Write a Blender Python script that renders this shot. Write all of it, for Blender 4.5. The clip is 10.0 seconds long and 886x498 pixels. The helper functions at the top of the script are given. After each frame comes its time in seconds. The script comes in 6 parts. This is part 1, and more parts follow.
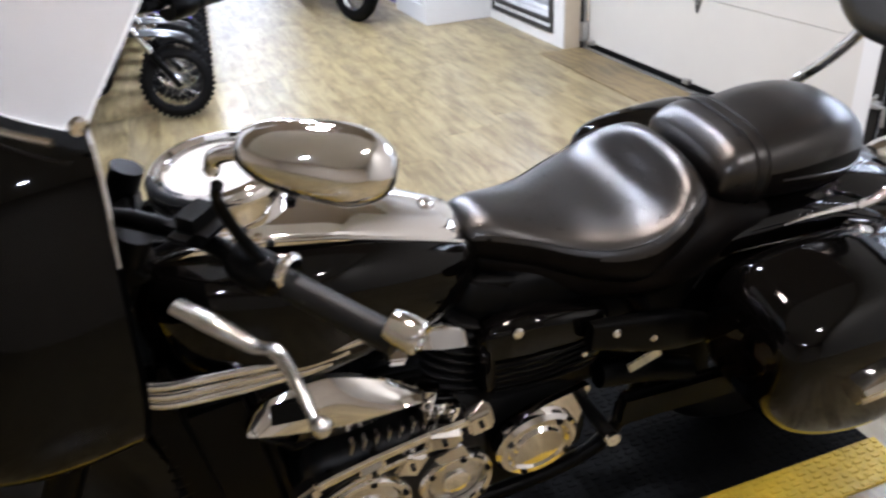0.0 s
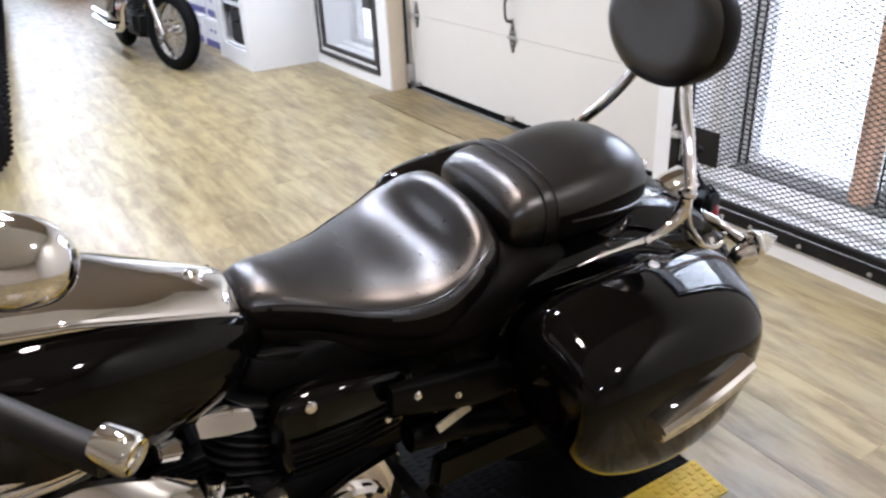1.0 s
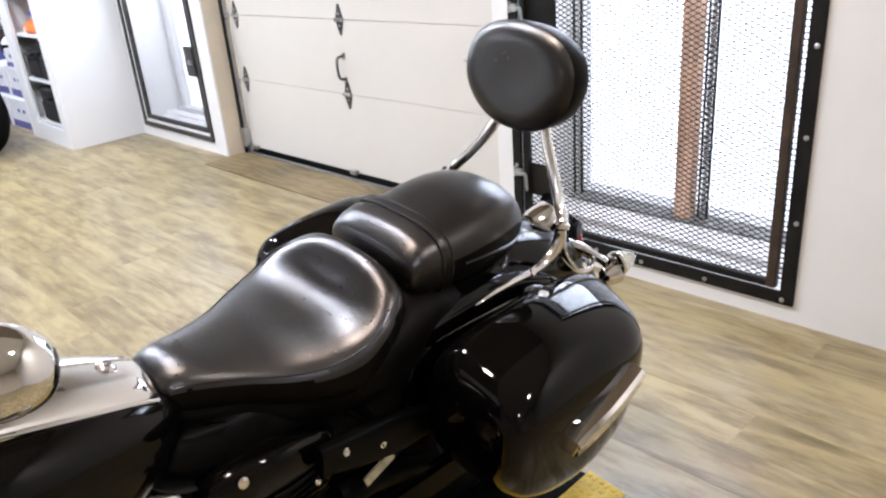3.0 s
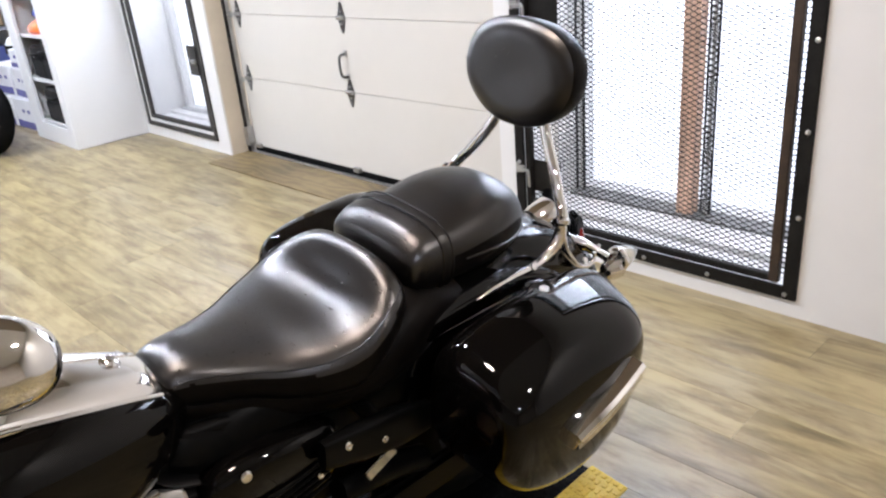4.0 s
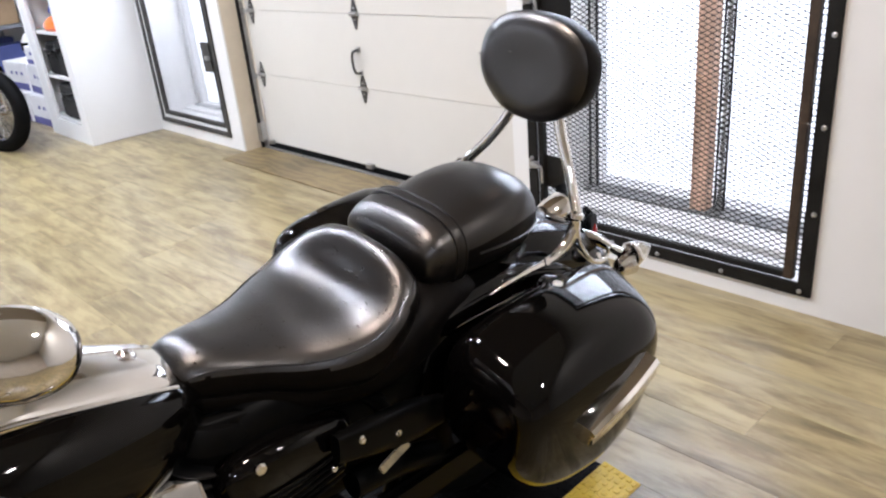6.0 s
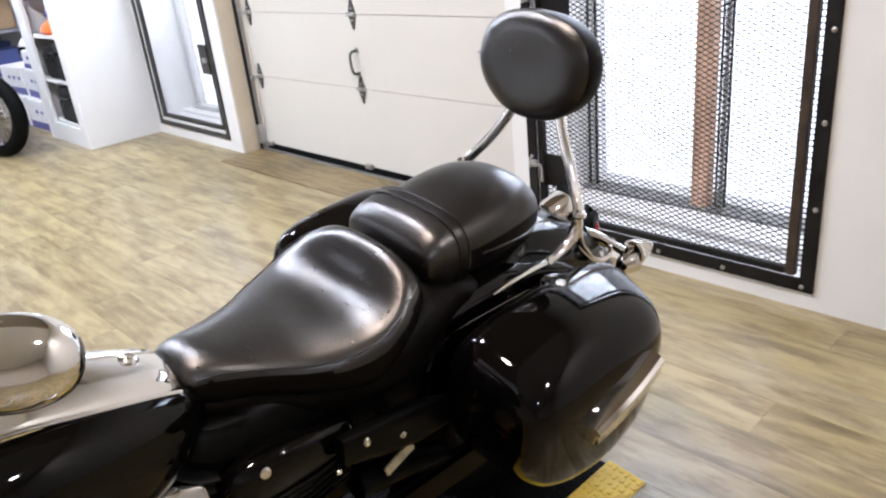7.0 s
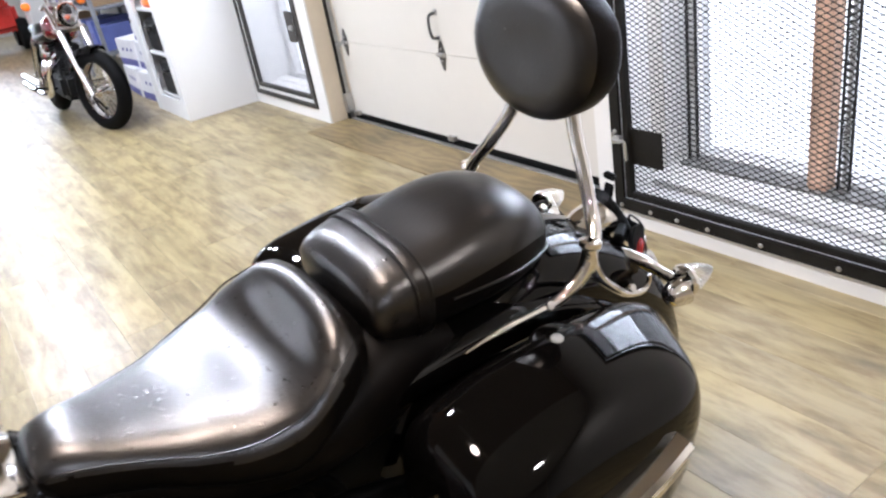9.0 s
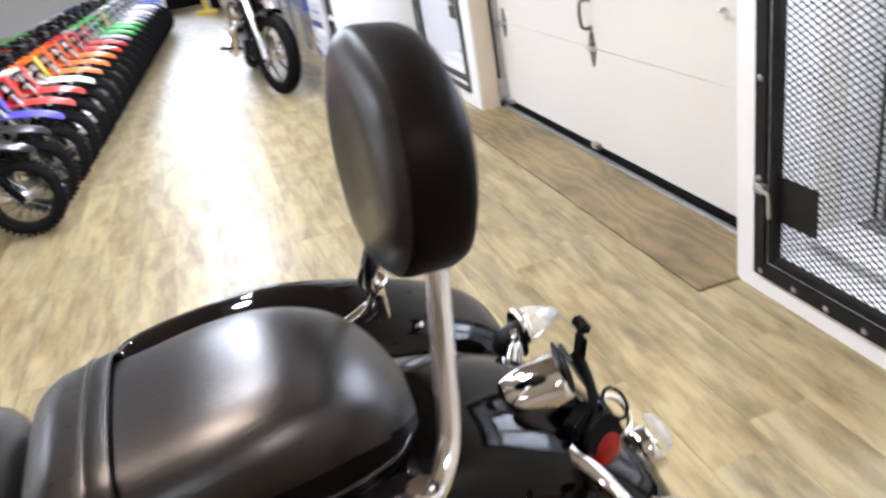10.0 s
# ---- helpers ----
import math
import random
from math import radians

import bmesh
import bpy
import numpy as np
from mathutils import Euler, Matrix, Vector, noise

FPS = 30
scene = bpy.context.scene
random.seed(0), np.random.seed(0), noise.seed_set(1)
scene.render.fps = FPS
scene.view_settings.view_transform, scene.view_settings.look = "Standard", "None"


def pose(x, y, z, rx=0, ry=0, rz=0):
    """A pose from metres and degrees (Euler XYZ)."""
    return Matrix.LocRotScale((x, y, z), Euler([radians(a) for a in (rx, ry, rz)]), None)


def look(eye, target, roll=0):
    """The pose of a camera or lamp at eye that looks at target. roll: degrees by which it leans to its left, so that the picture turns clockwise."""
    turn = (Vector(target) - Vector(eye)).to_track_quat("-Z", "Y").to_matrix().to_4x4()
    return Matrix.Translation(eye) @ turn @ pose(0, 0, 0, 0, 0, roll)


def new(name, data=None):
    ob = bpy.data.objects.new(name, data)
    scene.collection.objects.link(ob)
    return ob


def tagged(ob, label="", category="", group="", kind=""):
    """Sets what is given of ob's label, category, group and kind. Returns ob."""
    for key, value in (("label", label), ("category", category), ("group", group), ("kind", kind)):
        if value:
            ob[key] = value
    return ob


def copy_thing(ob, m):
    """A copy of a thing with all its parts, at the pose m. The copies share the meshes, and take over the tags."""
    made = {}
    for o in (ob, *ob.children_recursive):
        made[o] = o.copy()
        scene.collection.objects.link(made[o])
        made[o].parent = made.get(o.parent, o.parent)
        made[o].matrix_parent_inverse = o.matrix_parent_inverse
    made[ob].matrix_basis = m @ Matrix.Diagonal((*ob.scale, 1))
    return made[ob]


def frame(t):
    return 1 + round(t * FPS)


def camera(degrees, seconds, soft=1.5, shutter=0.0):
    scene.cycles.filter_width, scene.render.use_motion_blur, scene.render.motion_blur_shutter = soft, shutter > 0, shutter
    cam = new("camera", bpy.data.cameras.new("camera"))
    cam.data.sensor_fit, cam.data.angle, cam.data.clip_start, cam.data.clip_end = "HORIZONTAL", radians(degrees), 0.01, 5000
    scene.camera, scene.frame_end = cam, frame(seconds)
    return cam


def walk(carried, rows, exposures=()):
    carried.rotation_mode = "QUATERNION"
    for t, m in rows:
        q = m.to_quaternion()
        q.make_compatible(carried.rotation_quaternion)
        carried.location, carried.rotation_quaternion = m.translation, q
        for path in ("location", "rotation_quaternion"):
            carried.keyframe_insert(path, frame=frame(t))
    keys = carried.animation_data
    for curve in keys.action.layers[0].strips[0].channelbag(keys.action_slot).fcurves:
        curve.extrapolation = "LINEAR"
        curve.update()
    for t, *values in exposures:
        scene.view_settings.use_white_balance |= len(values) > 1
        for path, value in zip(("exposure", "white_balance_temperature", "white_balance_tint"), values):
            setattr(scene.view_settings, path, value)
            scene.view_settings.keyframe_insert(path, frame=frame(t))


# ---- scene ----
cam = camera(60.2, 10.0, soft=2.3, shutter=0.3)
PATH = [
    (0, (0.377, 0.501, 1.429), (0.928, 2.172, 0.477), -3.8),
    (0.5, (0.509, 0.527, 1.425), (1.271, 2.129, 0.503), -4.0),
    (1, (0.534, 0.536, 1.416), (1.436, 2.088, 0.535), -2.9),
    (1.5, (0.475, 0.57, 1.451), (1.626, 1.99, 0.639), -3.7),
    (2, (0.43, 0.577, 1.451), (1.674, 1.926, 0.655), -3.8),
    (2.5, (0.417, 0.571, 1.451), (1.683, 1.904, 0.663), -4.4),
    (4, (0.412, 0.549, 1.449), (1.669, 1.889, 0.657), -5.1),
    (4.5, (0.411, 0.549, 1.444), (1.655, 1.895, 0.644), -5.2),
    (5, (0.409, 0.548, 1.45), (1.645, 1.909, 0.662), -5.4),
    (5.5, (0.407, 0.549, 1.447), (1.641, 1.906, 0.651), -5.2),
    (7, (0.408, 0.559, 1.445), (1.641, 1.917, 0.647), -6.0),
    (7.5, (0.413, 0.588, 1.441), (1.692, 1.908, 0.652), -5.2),
    (8, (0.411, 0.629, 1.441), (1.624, 2.019, 0.669), -9.5),
    (8.5, (0.596, 0.629, 1.406), (1.625, 2.135, 0.585), -13.6),
    (9, (0.862, 0.648, 1.404), (1.788, 2.198, 0.543), -10.4),
    (9.5, (1.161, 0.807, 1.379), (1.958, 2.367, 0.415), -9.4),
    (10, (1.561, 0.909, 1.357), (1.969, 2.67, 0.501), -10.6),
]
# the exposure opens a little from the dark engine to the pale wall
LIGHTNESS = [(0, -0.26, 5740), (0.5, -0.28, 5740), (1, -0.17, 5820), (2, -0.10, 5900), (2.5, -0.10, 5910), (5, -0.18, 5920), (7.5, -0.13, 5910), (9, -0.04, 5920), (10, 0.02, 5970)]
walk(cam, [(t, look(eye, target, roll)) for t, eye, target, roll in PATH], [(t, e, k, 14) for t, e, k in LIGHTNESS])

# ---- world and light ----
world = bpy.data.worlds.new("sky")
scene.world = world
world.use_nodes = True
wn = world.node_tree.nodes
sky = wn.new("ShaderNodeTexSky")
sky.sky_type = "NISHITA"
sky.sun_disc = False
sky.sun_elevation, sky.sun_rotation = radians(35), radians(70)
wn["Background"].inputs["Strength"].default_value = 0.1
world.node_tree.links.new(sky.outputs[0], wn["Background"].inputs["Color"])



def lamp(name, where, power, size, color=(0.93, 0.957, 1.0), aim=None, shape="DISK", size_y=None):
    data = bpy.data.lights.new(name, "AREA")
    data.energy, data.shape, data.size, data.color = power, shape, size, color
    if size_y:
        data.shape, data.size_y = "RECTANGLE", size_y
    ob = new(name, data)
    ob.matrix_world = look(where, aim or (where[0] + 0.001, where[1], where[2] - 1))
    return tagged(ob, kind="structure")


# round ceiling lamps over the aisle and the bikes; those at negative y are added fill
LAMPS = [(1.2, 2.5, 46), (1.25, 3.7, 52), (1.1, 4.9, 90), (1.1, 6.6, 90), (1.1, 8.4, 80), (1.1, 10.6, 62), (1.1, 13.5, 60), (0.9, 1.5, 50), (2.1, -0.9, 56), (-0.6, -2.2, 60), (-2.85, 5.4, 80), (-2.85, 8.2, 65), (-2.85, 11.2, 65), (-2.85, 14.0, 65)]
# the added lamp at (2.1, -0.9) is warm to tint the gate wall
WARM = {(1.2, 2.5): (1.0, 0.96, 0.92), (0.9, 1.5): (1.0, 0.80, 0.62), (2.1, -0.9): (1.0, 0.90, 0.78)}
for lx, ly, w in LAMPS:
    lamp("ceiling_lamp_light", (lx, ly, 3.06), w, 0.2, WARM.get((lx, ly), (0.93, 0.957, 1.0)))
# cool fill lamp added before the windowless end wall to light the aisle
lamp("daylight_far_end", (1.0, 18.8, 2.2), 150, 3.6, (0.86, 0.93, 1.0), (1.0, 0.0, 1.0), size_y=1.2)
# daylight in the two barred openings
lamp("daylight_in_gate", (3.53, 1.98, 1.86), 95, 1.46, (0.90, 0.95, 1.0), (0.0, 1.98, 1.84), size_y=0.8)
lamp("daylight_in_window", (3.41, 6.17, 1.86), 95, 1.05, (0.92, 0.96, 1.0), (0.0, 6.17, 1.84), size_y=0.8)


# ---- materials ----
def nodes(name):
    m = bpy.data.materials.new(name)
    m.use_nodes = True
    t = m.node_tree
    return m, t.nodes, t.links, t.nodes["Principled BSDF"]


def mat(name, color, rough=0.5, metal=0.0, vary=0.15, scale=6.0, bump=0.0, bump_scale=60.0, rough_vary=0.1, coat=0.0, transmission=0.0, stretch=(1, 1, 1), spec=0.5):
    """A painted, metal, leather or plastic surface: cloudy tone, patchy gloss and a fine relief."""
    m, n, l, b = nodes(name)
    b.inputs["Metallic"].default_value = metal
    b.inputs["Coat Weight"].default_value = coat
    b.inputs["Coat Roughness"].default_value = 0.03
    b.inputs["Transmission Weight"].default_value = transmission
    b.inputs["Specular IOR Level"].default_value = spec
    tc = n.new("ShaderNodeTexCoord")
    mp = n.new("ShaderNodeMapping")
    mp.inputs["Scale"].default_value = stretch
    l.new(tc.outputs["Object"], mp.inputs["Vector"])
    big, fine = n.new("ShaderNodeTexNoise"), n.new("ShaderNodeTexNoise")
    big.inputs["Scale"].default_value, fine.inputs["Scale"].default_value = scale, scale * 9
    big.inputs["Detail"].default_value = fine.inputs["Detail"].default_value = 5
    add = n.new("ShaderNodeMath")
    add.operation = "MULTIPLY_ADD"
    add.inputs[1].default_value = 0.35
    l.new(mp.outputs[0], big.inputs["Vector"]), l.new(mp.outputs[0], fine.inputs["Vector"])
    l.new(fine.outputs["Fac"], add.inputs[0]), l.new(big.outputs["Fac"], add.inputs[2])
    ramp = n.new("ShaderNodeMapRange")
    ramp.inputs["From Min"].default_value, ramp.inputs["From Max"].default_value = 0.45, 0.95
    l.new(add.outputs[0], ramp.inputs["Value"])
    mix = n.new("ShaderNodeMix")
    mix.data_type = "RGBA"
    mix.inputs["A"].default_value = (*[c * (1 - vary) for c in color], 1)
    mix.inputs["B"].default_value = (*[min(1, c * (1 + vary)) for c in color], 1)
    l.new(ramp.outputs[0], mix.inputs["Factor"]), l.new(mix.outputs["Result"], b.inputs["Base Color"])
    rr = n.new("ShaderNodeMapRange")
    rr.inputs["To Min"].default_value, rr.inputs["To Max"].default_value = max(0.0, rough * (1 - rough_vary)), min(1, rough * (1 + rough_vary))
    l.new(ramp.outputs[0], rr.inputs["Value"]), l.new(rr.outputs[0], b.inputs["Roughness"])
    if bump:
        bn, bp = n.new("ShaderNodeTexNoise"), n.new("ShaderNodeBump")
        bn.inputs["Scale"].default_value, bn.inputs["Detail"].default_value = bump_scale, 4
        bp.inputs["Strength"].default_value, bp.inputs["Distance"].default_value = bump, 0.002
        l.new(mp.outputs[0], bn.inputs["Vector"]), l.new(bn.outputs["Fac"], bp.inputs["Height"]), l.new(bp.outputs[0], b.inputs["Normal"])
    return m


def leather(name, rough, worn, shine, ior=1.5):
    """Black leather: pebble grain, long soft creases, fine scratches in the gloss."""
    m, n, l, b = nodes(name)
    tc = n.new("ShaderNodeTexCoord")
    cells, cloud, bump = n.new("ShaderNodeTexVoronoi"), n.new("ShaderNodeTexNoise"), n.new("ShaderNodeBump")
    cells.inputs["Scale"].default_value, cloud.inputs["Scale"].default_value, cloud.inputs["Detail"].default_value = 330, 14, 7
    soft, pebble = n.new("ShaderNodeTexNoise"), n.new("ShaderNodeTexNoise")
    soft.inputs["Scale"].default_value, soft.inputs["Detail"].default_value, soft.inputs["Distortion"].default_value = 30, 3, 1.2
    pebble.inputs["Scale"].default_value, pebble.inputs["Detail"].default_value = 210, 4
    mix, mix2 = n.new("ShaderNodeMath"), n.new("ShaderNodeMath")
    mix.operation = mix2.operation = "MULTIPLY_ADD"
    mix.inputs[1].default_value, mix2.inputs[1].default_value = 0.5, 0.6
    drag = n.new("ShaderNodeMapping")
    drag.inputs["Scale"].default_value = (1.0, 0.22, 1.0)
    drag.inputs["Rotation"].default_value = (0, 0, 0.5)
    scuff = n.new("ShaderNodeTexNoise")
    scuff.inputs["Scale"].default_value, scuff.inputs["Detail"].default_value, scuff.inputs["Roughness"].default_value = 160, 6, 0.7
    for x in (cells, cloud, soft, pebble):
        l.new(tc.outputs["Object"], x.inputs["Vector"])
    l.new(tc.outputs["Object"], drag.inputs["Vector"]), l.new(drag.outputs[0], scuff.inputs["Vector"])
    l.new(soft.outputs["Fac"], mix.inputs[0]), l.new(pebble.outputs["Fac"], mix.inputs[2])
    l.new(cells.outputs["Distance"], mix2.inputs[0]), l.new(mix.outputs[0], mix2.inputs[2])
    l.new(mix2.outputs[0], bump.inputs["Height"])
    bump.inputs["Strength"].default_value, bump.inputs["Distance"].default_value = 0.32, 0.0009
    l.new(bump.outputs[0], b.inputs["Normal"])
    tone = n.new("ShaderNodeMix")
    tone.data_type = "RGBA"
    tone.inputs["A"].default_value, tone.inputs["B"].default_value = (0.0013, 0.0010, 0.0009, 1), (0.0050, 0.0038, 0.0033, 1)
    l.new(cloud.outputs["Fac"], tone.inputs["Factor"]), l.new(tone.outputs["Result"], b.inputs["Base Color"])
    both, rr = n.new("ShaderNodeMath"), n.new("ShaderNodeMapRange")
    both.operation = "MULTIPLY_ADD"
    both.inputs[1].default_value = 1.1
    l.new(scuff.outputs["Fac"], both.inputs[0]), l.new(pebble.outputs["Fac"], both.inputs[2])
    rr.inputs["From Min"].default_value, rr.inputs["From Max"].default_value = 0.70, 1.40
    rr.inputs["To Min"].default_value, rr.inputs["To Max"].default_value = rough - worn, rough + worn
    l.new(both.outputs[0], rr.inputs["Value"]), l.new(rr.outputs[0], b.inputs["Roughness"])
    b.inputs["Specular IOR Level"].default_value, b.inputs["IOR"].default_value = shine, ior
    b.inputs["Specular Tint"].default_value = (1.0, 0.98, 0.965, 1)
    return m


def plank_material():
    """Light oak boards: each its own tone, long grain streaks, smoky stains, a satin gloss."""
    m, n, l, b = nodes("oak_planks")
    geo, info = n.new("ShaderNodeNewGeometry"), n.new("ShaderNodeObjectInfo")
    rnd = n.new("ShaderNodeMath")
    rnd.operation = "ADD"
    l.new(info.outputs["Random"], rnd.inputs[0]), l.new(geo.outputs["Random Per Island"], rnd.inputs[1])
    fr = n.new("ShaderNodeMath")
    fr.operation = "FRACT"
    l.new(rnd.outputs[0], fr.inputs[0])
    shift = n.new("ShaderNodeCombineXYZ")
    ten = n.new("ShaderNodeMath")
    ten.operation = "MULTIPLY"
    ten.inputs[1].default_value = 37.0
    l.new(fr.outputs[0], ten.inputs[0]), l.new(ten.outputs[0], shift.inputs["Y"]), l.new(ten.outputs[0], shift.inputs["Z"])
    off = n.new("ShaderNodeVectorMath")
    l.new(geo.outputs["Position"], off.inputs[0]), l.new(shift.outputs[0], off.inputs[1])
    mp = n.new("ShaderNodeMapping")
    mp.inputs["Scale"].default_value = (9, 1.2, 9)
    l.new(off.outputs[0], mp.inputs["Vector"])
    grain, fine, stain = n.new("ShaderNodeTexNoise"), n.new("ShaderNodeTexNoise"), n.new("ShaderNodeTexNoise")
    grain.inputs["Scale"].default_value, grain.inputs["Detail"].default_value, grain.inputs["Distortion"].default_value = 1.9, 6, 0.9
    fine.inputs["Scale"].default_value, fine.inputs["Detail"].default_value, fine.inputs["Roughness"].default_value = 7, 7, 0.7
    stain.inputs["Scale"].default_value, stain.inputs["Detail"].default_value = 0.55, 4
    for x in (grain, fine, stain):
        l.new(mp.outputs[0], x.inputs["Vector"])
    g = n.new("ShaderNodeMath")
    g.operation = "MULTIPLY_ADD"
    g.inputs[1].default_value = 0.30
    l.new(fine.outputs["Fac"], g.inputs[0]), l.new(grain.outputs["Fac"], g.inputs[2])
    g2 = n.new("ShaderNodeMath")
    g2.operation = "MULTIPLY_ADD"
    g2.inputs[1].default_value = 0.16
    l.new(fr.outputs[0], g2.inputs[0]), l.new(g.outputs[0], g2.inputs[2])
    ramp = n.new("ShaderNodeValToRGB")
    e = ramp.color_ramp.elements
    e[0].position, e[0].color = 0.36, (0.122, 0.093, 0.046, 1)
    e[1].position, e[1].color = 0.86, (0.300, 0.242, 0.126, 1)
    mid = e.new(0.60)
    mid.color = (0.193, 0.152, 0.074, 1)
    l.new(g2.outputs[0], ramp.inputs["Fac"])
    grey = n.new("ShaderNodeMix")
    grey.data_type = "RGBA"
    grey.inputs["B"].default_value = (0.235, 0.215, 0.18, 1)
    sm = n.new("ShaderNodeMapRange")
    sm.inputs["From Min"].default_value, sm.inputs["From Max"].default_value, sm.inputs["To Max"].default_value = 0.5, 0.75, 0.4
    l.new(stain.outputs["Fac"], sm.inputs["Value"]), l.new(sm.outputs[0], grey.inputs["Factor"])
    l.new(ramp.outputs[0], grey.inputs["A"])
    # worn and dirty smudges, a hand long
    blot = n.new("ShaderNodeMapping")
    blot.inputs["Scale"].default_value = (13, 3.6, 13)
    l.new(off.outputs[0], blot.inputs["Vector"])
    dirt, dr, worn = n.new("ShaderNodeTexNoise"), n.new("ShaderNodeValToRGB"), n.new("ShaderNodeMix")
    dirt.inputs["Scale"].default_value, dirt.inputs["Detail"].default_value, dirt.inputs["Roughness"].default_value = 1.0, 8, 0.64
    l.new(blot.outputs[0], dirt.inputs["Vector"]), l.new(dirt.outputs["Fac"], dr.inputs["Fac"])
    de = dr.color_ramp.elements
    de[0].position, de[0].color = 0.36, (0.66, 0.61, 0.53, 1)
    de[1].position, de[1].color = 0.55, (1.12, 1.12, 1.12, 1)
    worn.data_type, worn.blend_type = "RGBA", "MULTIPLY"
    worn.inputs["Factor"].default_value = 1.0
    l.new(grey.outputs["Result"], worn.inputs["A"]), l.new(dr.outputs[0], worn.inputs["B"]), l.new(worn.outputs["Result"], b.inputs["Base Color"])
    rr = n.new("ShaderNodeMapRange")
    rr.inputs["To Min"].default_value, rr.inputs["To Max"].default_value = 0.39, 0.29
    l.new(grain.outputs["Fac"], rr.inputs["Value"]), l.new(rr.outputs[0], b.inputs["Roughness"])
    b.inputs["Specular IOR Level"].default_value = 0.55
    bp = n.new("ShaderNodeBump")
    bp.inputs["Strength"].default_value, bp.inputs["Distance"].default_value = 0.15, 0.001
    l.new(fine.outputs["Fac"], bp.inputs["Height"]), l.new(bp.outputs[0], b.inputs["Normal"])
    return m


def plywood():
    """Varnished plywood: swirling growth rings, dark scuffs and a dull sheen."""
    m, n, l, b = nodes("plywood")
    tc, mp, wave, cloud = n.new("ShaderNodeTexCoord"), n.new("ShaderNodeMapping"), n.new("ShaderNodeTexWave"), n.new("ShaderNodeTexNoise")
    mp.inputs["Scale"].default_value = (2.4, 0.8, 2.4)
    wave.wave_type, wave.rings_direction = "RINGS", "Y"
    wave.inputs["Scale"].default_value, wave.inputs["Distortion"].default_value, wave.inputs["Detail"].default_value, wave.inputs["Detail Scale"].default_value = 2.0, 16, 4, 1.3
    cloud.inputs["Scale"].default_value, cloud.inputs["Detail"].default_value = 2.2, 6
    l.new(tc.outputs["Object"], mp.inputs["Vector"]), l.new(mp.outputs[0], wave.inputs["Vector"]), l.new(tc.outputs["Object"], cloud.inputs["Vector"])
    g = n.new("ShaderNodeMath")
    g.operation = "MULTIPLY_ADD"
    g.inputs[1].default_value = 0.20
    l.new(wave.outputs["Fac"], g.inputs[0]), l.new(cloud.outputs["Fac"], g.inputs[2])
    ramp = n.new("ShaderNodeValToRGB")
    e = ramp.color_ramp.elements
    e[0].position, e[0].color = 0.36, (0.088, 0.062, 0.027, 1)
    e[1].position, e[1].color = 0.80, (0.230, 0.168, 0.077, 1)
    l.new(g.outputs[0], ramp.inputs["Fac"]), l.new(ramp.outputs[0], b.inputs["Base Color"])
    b.inputs["Roughness"].default_value = 0.45
    return m


def glow(name, color, strength):
    m, n, l, b = nodes(name)
    b.inputs["Base Color"].default_value = (*color, 1)
    b.inputs["Emission Color"].default_value = (*color, 1)
    b.inputs["Emission Strength"].default_value = strength
    return m


OAK = plank_material()
PLY = plywood()
GAP = mat("floor_gap", (0.05, 0.035, 0.02), 0.9)
WHITE = mat("white_paint", (0.70, 0.695, 0.68), 0.55, vary=0.03, scale=1.5, bump=0.06, bump_scale=140)
CREAM = mat("cream_door_steel", (0.60, 0.575, 0.52), 0.42, vary=0.03, scale=1.3, bump=0.08, bump_scale=220)
TAN = mat("tan_jamb", (0.60, 0.52, 0.40), 0.6, vary=0.08, scale=3)
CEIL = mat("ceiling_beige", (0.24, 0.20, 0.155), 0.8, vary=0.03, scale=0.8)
STEEL = mat("dark_steel", (0.012, 0.011, 0.010), 0.55, metal=0.1, vary=0.5, scale=9, bump=0.1, spec=0.16)
RUST = mat("rusty_steel", (0.050, 0.033, 0.021), 0.55, metal=0.3, vary=0.6, scale=9, bump=0.15)
WIRE = mat("black_wire", (0.02, 0.02, 0.02), 0.45, metal=0.4)
HINGE = mat("hinge_steel", (0.13, 0.13, 0.13), 0.38, metal=0.8, vary=0.5, scale=30)
ZINC = mat("zinc_steel", (0.48, 0.48, 0.47), 0.35, metal=0.9, vary=0.2, scale=14)
SILL = mat("dirty_white_sill", (0.74, 0.73, 0.71), 0.6, vary=0.10, scale=6, bump=0.1)
MELA = mat("white_melamine", (0.70, 0.70, 0.695), 0.4, vary=0.02, scale=2)
GREYST = mat("weathered_grey_steel", (0.055, 0.052, 0.048), 0.55, metal=0.15, vary=0.4, scale=7, bump=0.1, spec=0.3)
GALV = mat("galvanised_wire", (0.42, 0.42, 0.43), 0.5, metal=0.3, vary=0.1)
GRIME = mat("grimy_grey_steel", (0.20, 0.20, 0.195), 0.55, vary=0.6, scale=14, bump=0.15)
WOOD = mat("brown_wood_post", (0.72, 0.46, 0.32), 0.6, vary=0.3, scale=4, stretch=(6, 6, 0.7), bump=0.1)
DARKW = mat("unseen_wall_tan", (0.46, 0.40, 0.33), 0.6, vary=0.1, scale=1.5, bump=0.05)
GLAZE = mat("window_glass", (0.95, 0.97, 1.0), 0.02, transmission=1.0, vary=0.0)
DAY = glow("bright_daylight", (0.97, 0.98, 1.0), 1.95)
RUBBER = mat("black_rubber", (0.004, 0.004, 0.004), 0.6, vary=0.3, scale=12, bump=0.12, bump_scale=160, spec=0.07)
YELLOW = mat("yellow_rubber", (0.62, 0.42, 0.02), 0.5, vary=0.22, scale=11, bump=0.1, bump_scale=130)
BLACK = mat("black_gloss_paint", (0.0016, 0.0014, 0.0013), 0.04, vary=0.2, scale=3, spec=0.24)
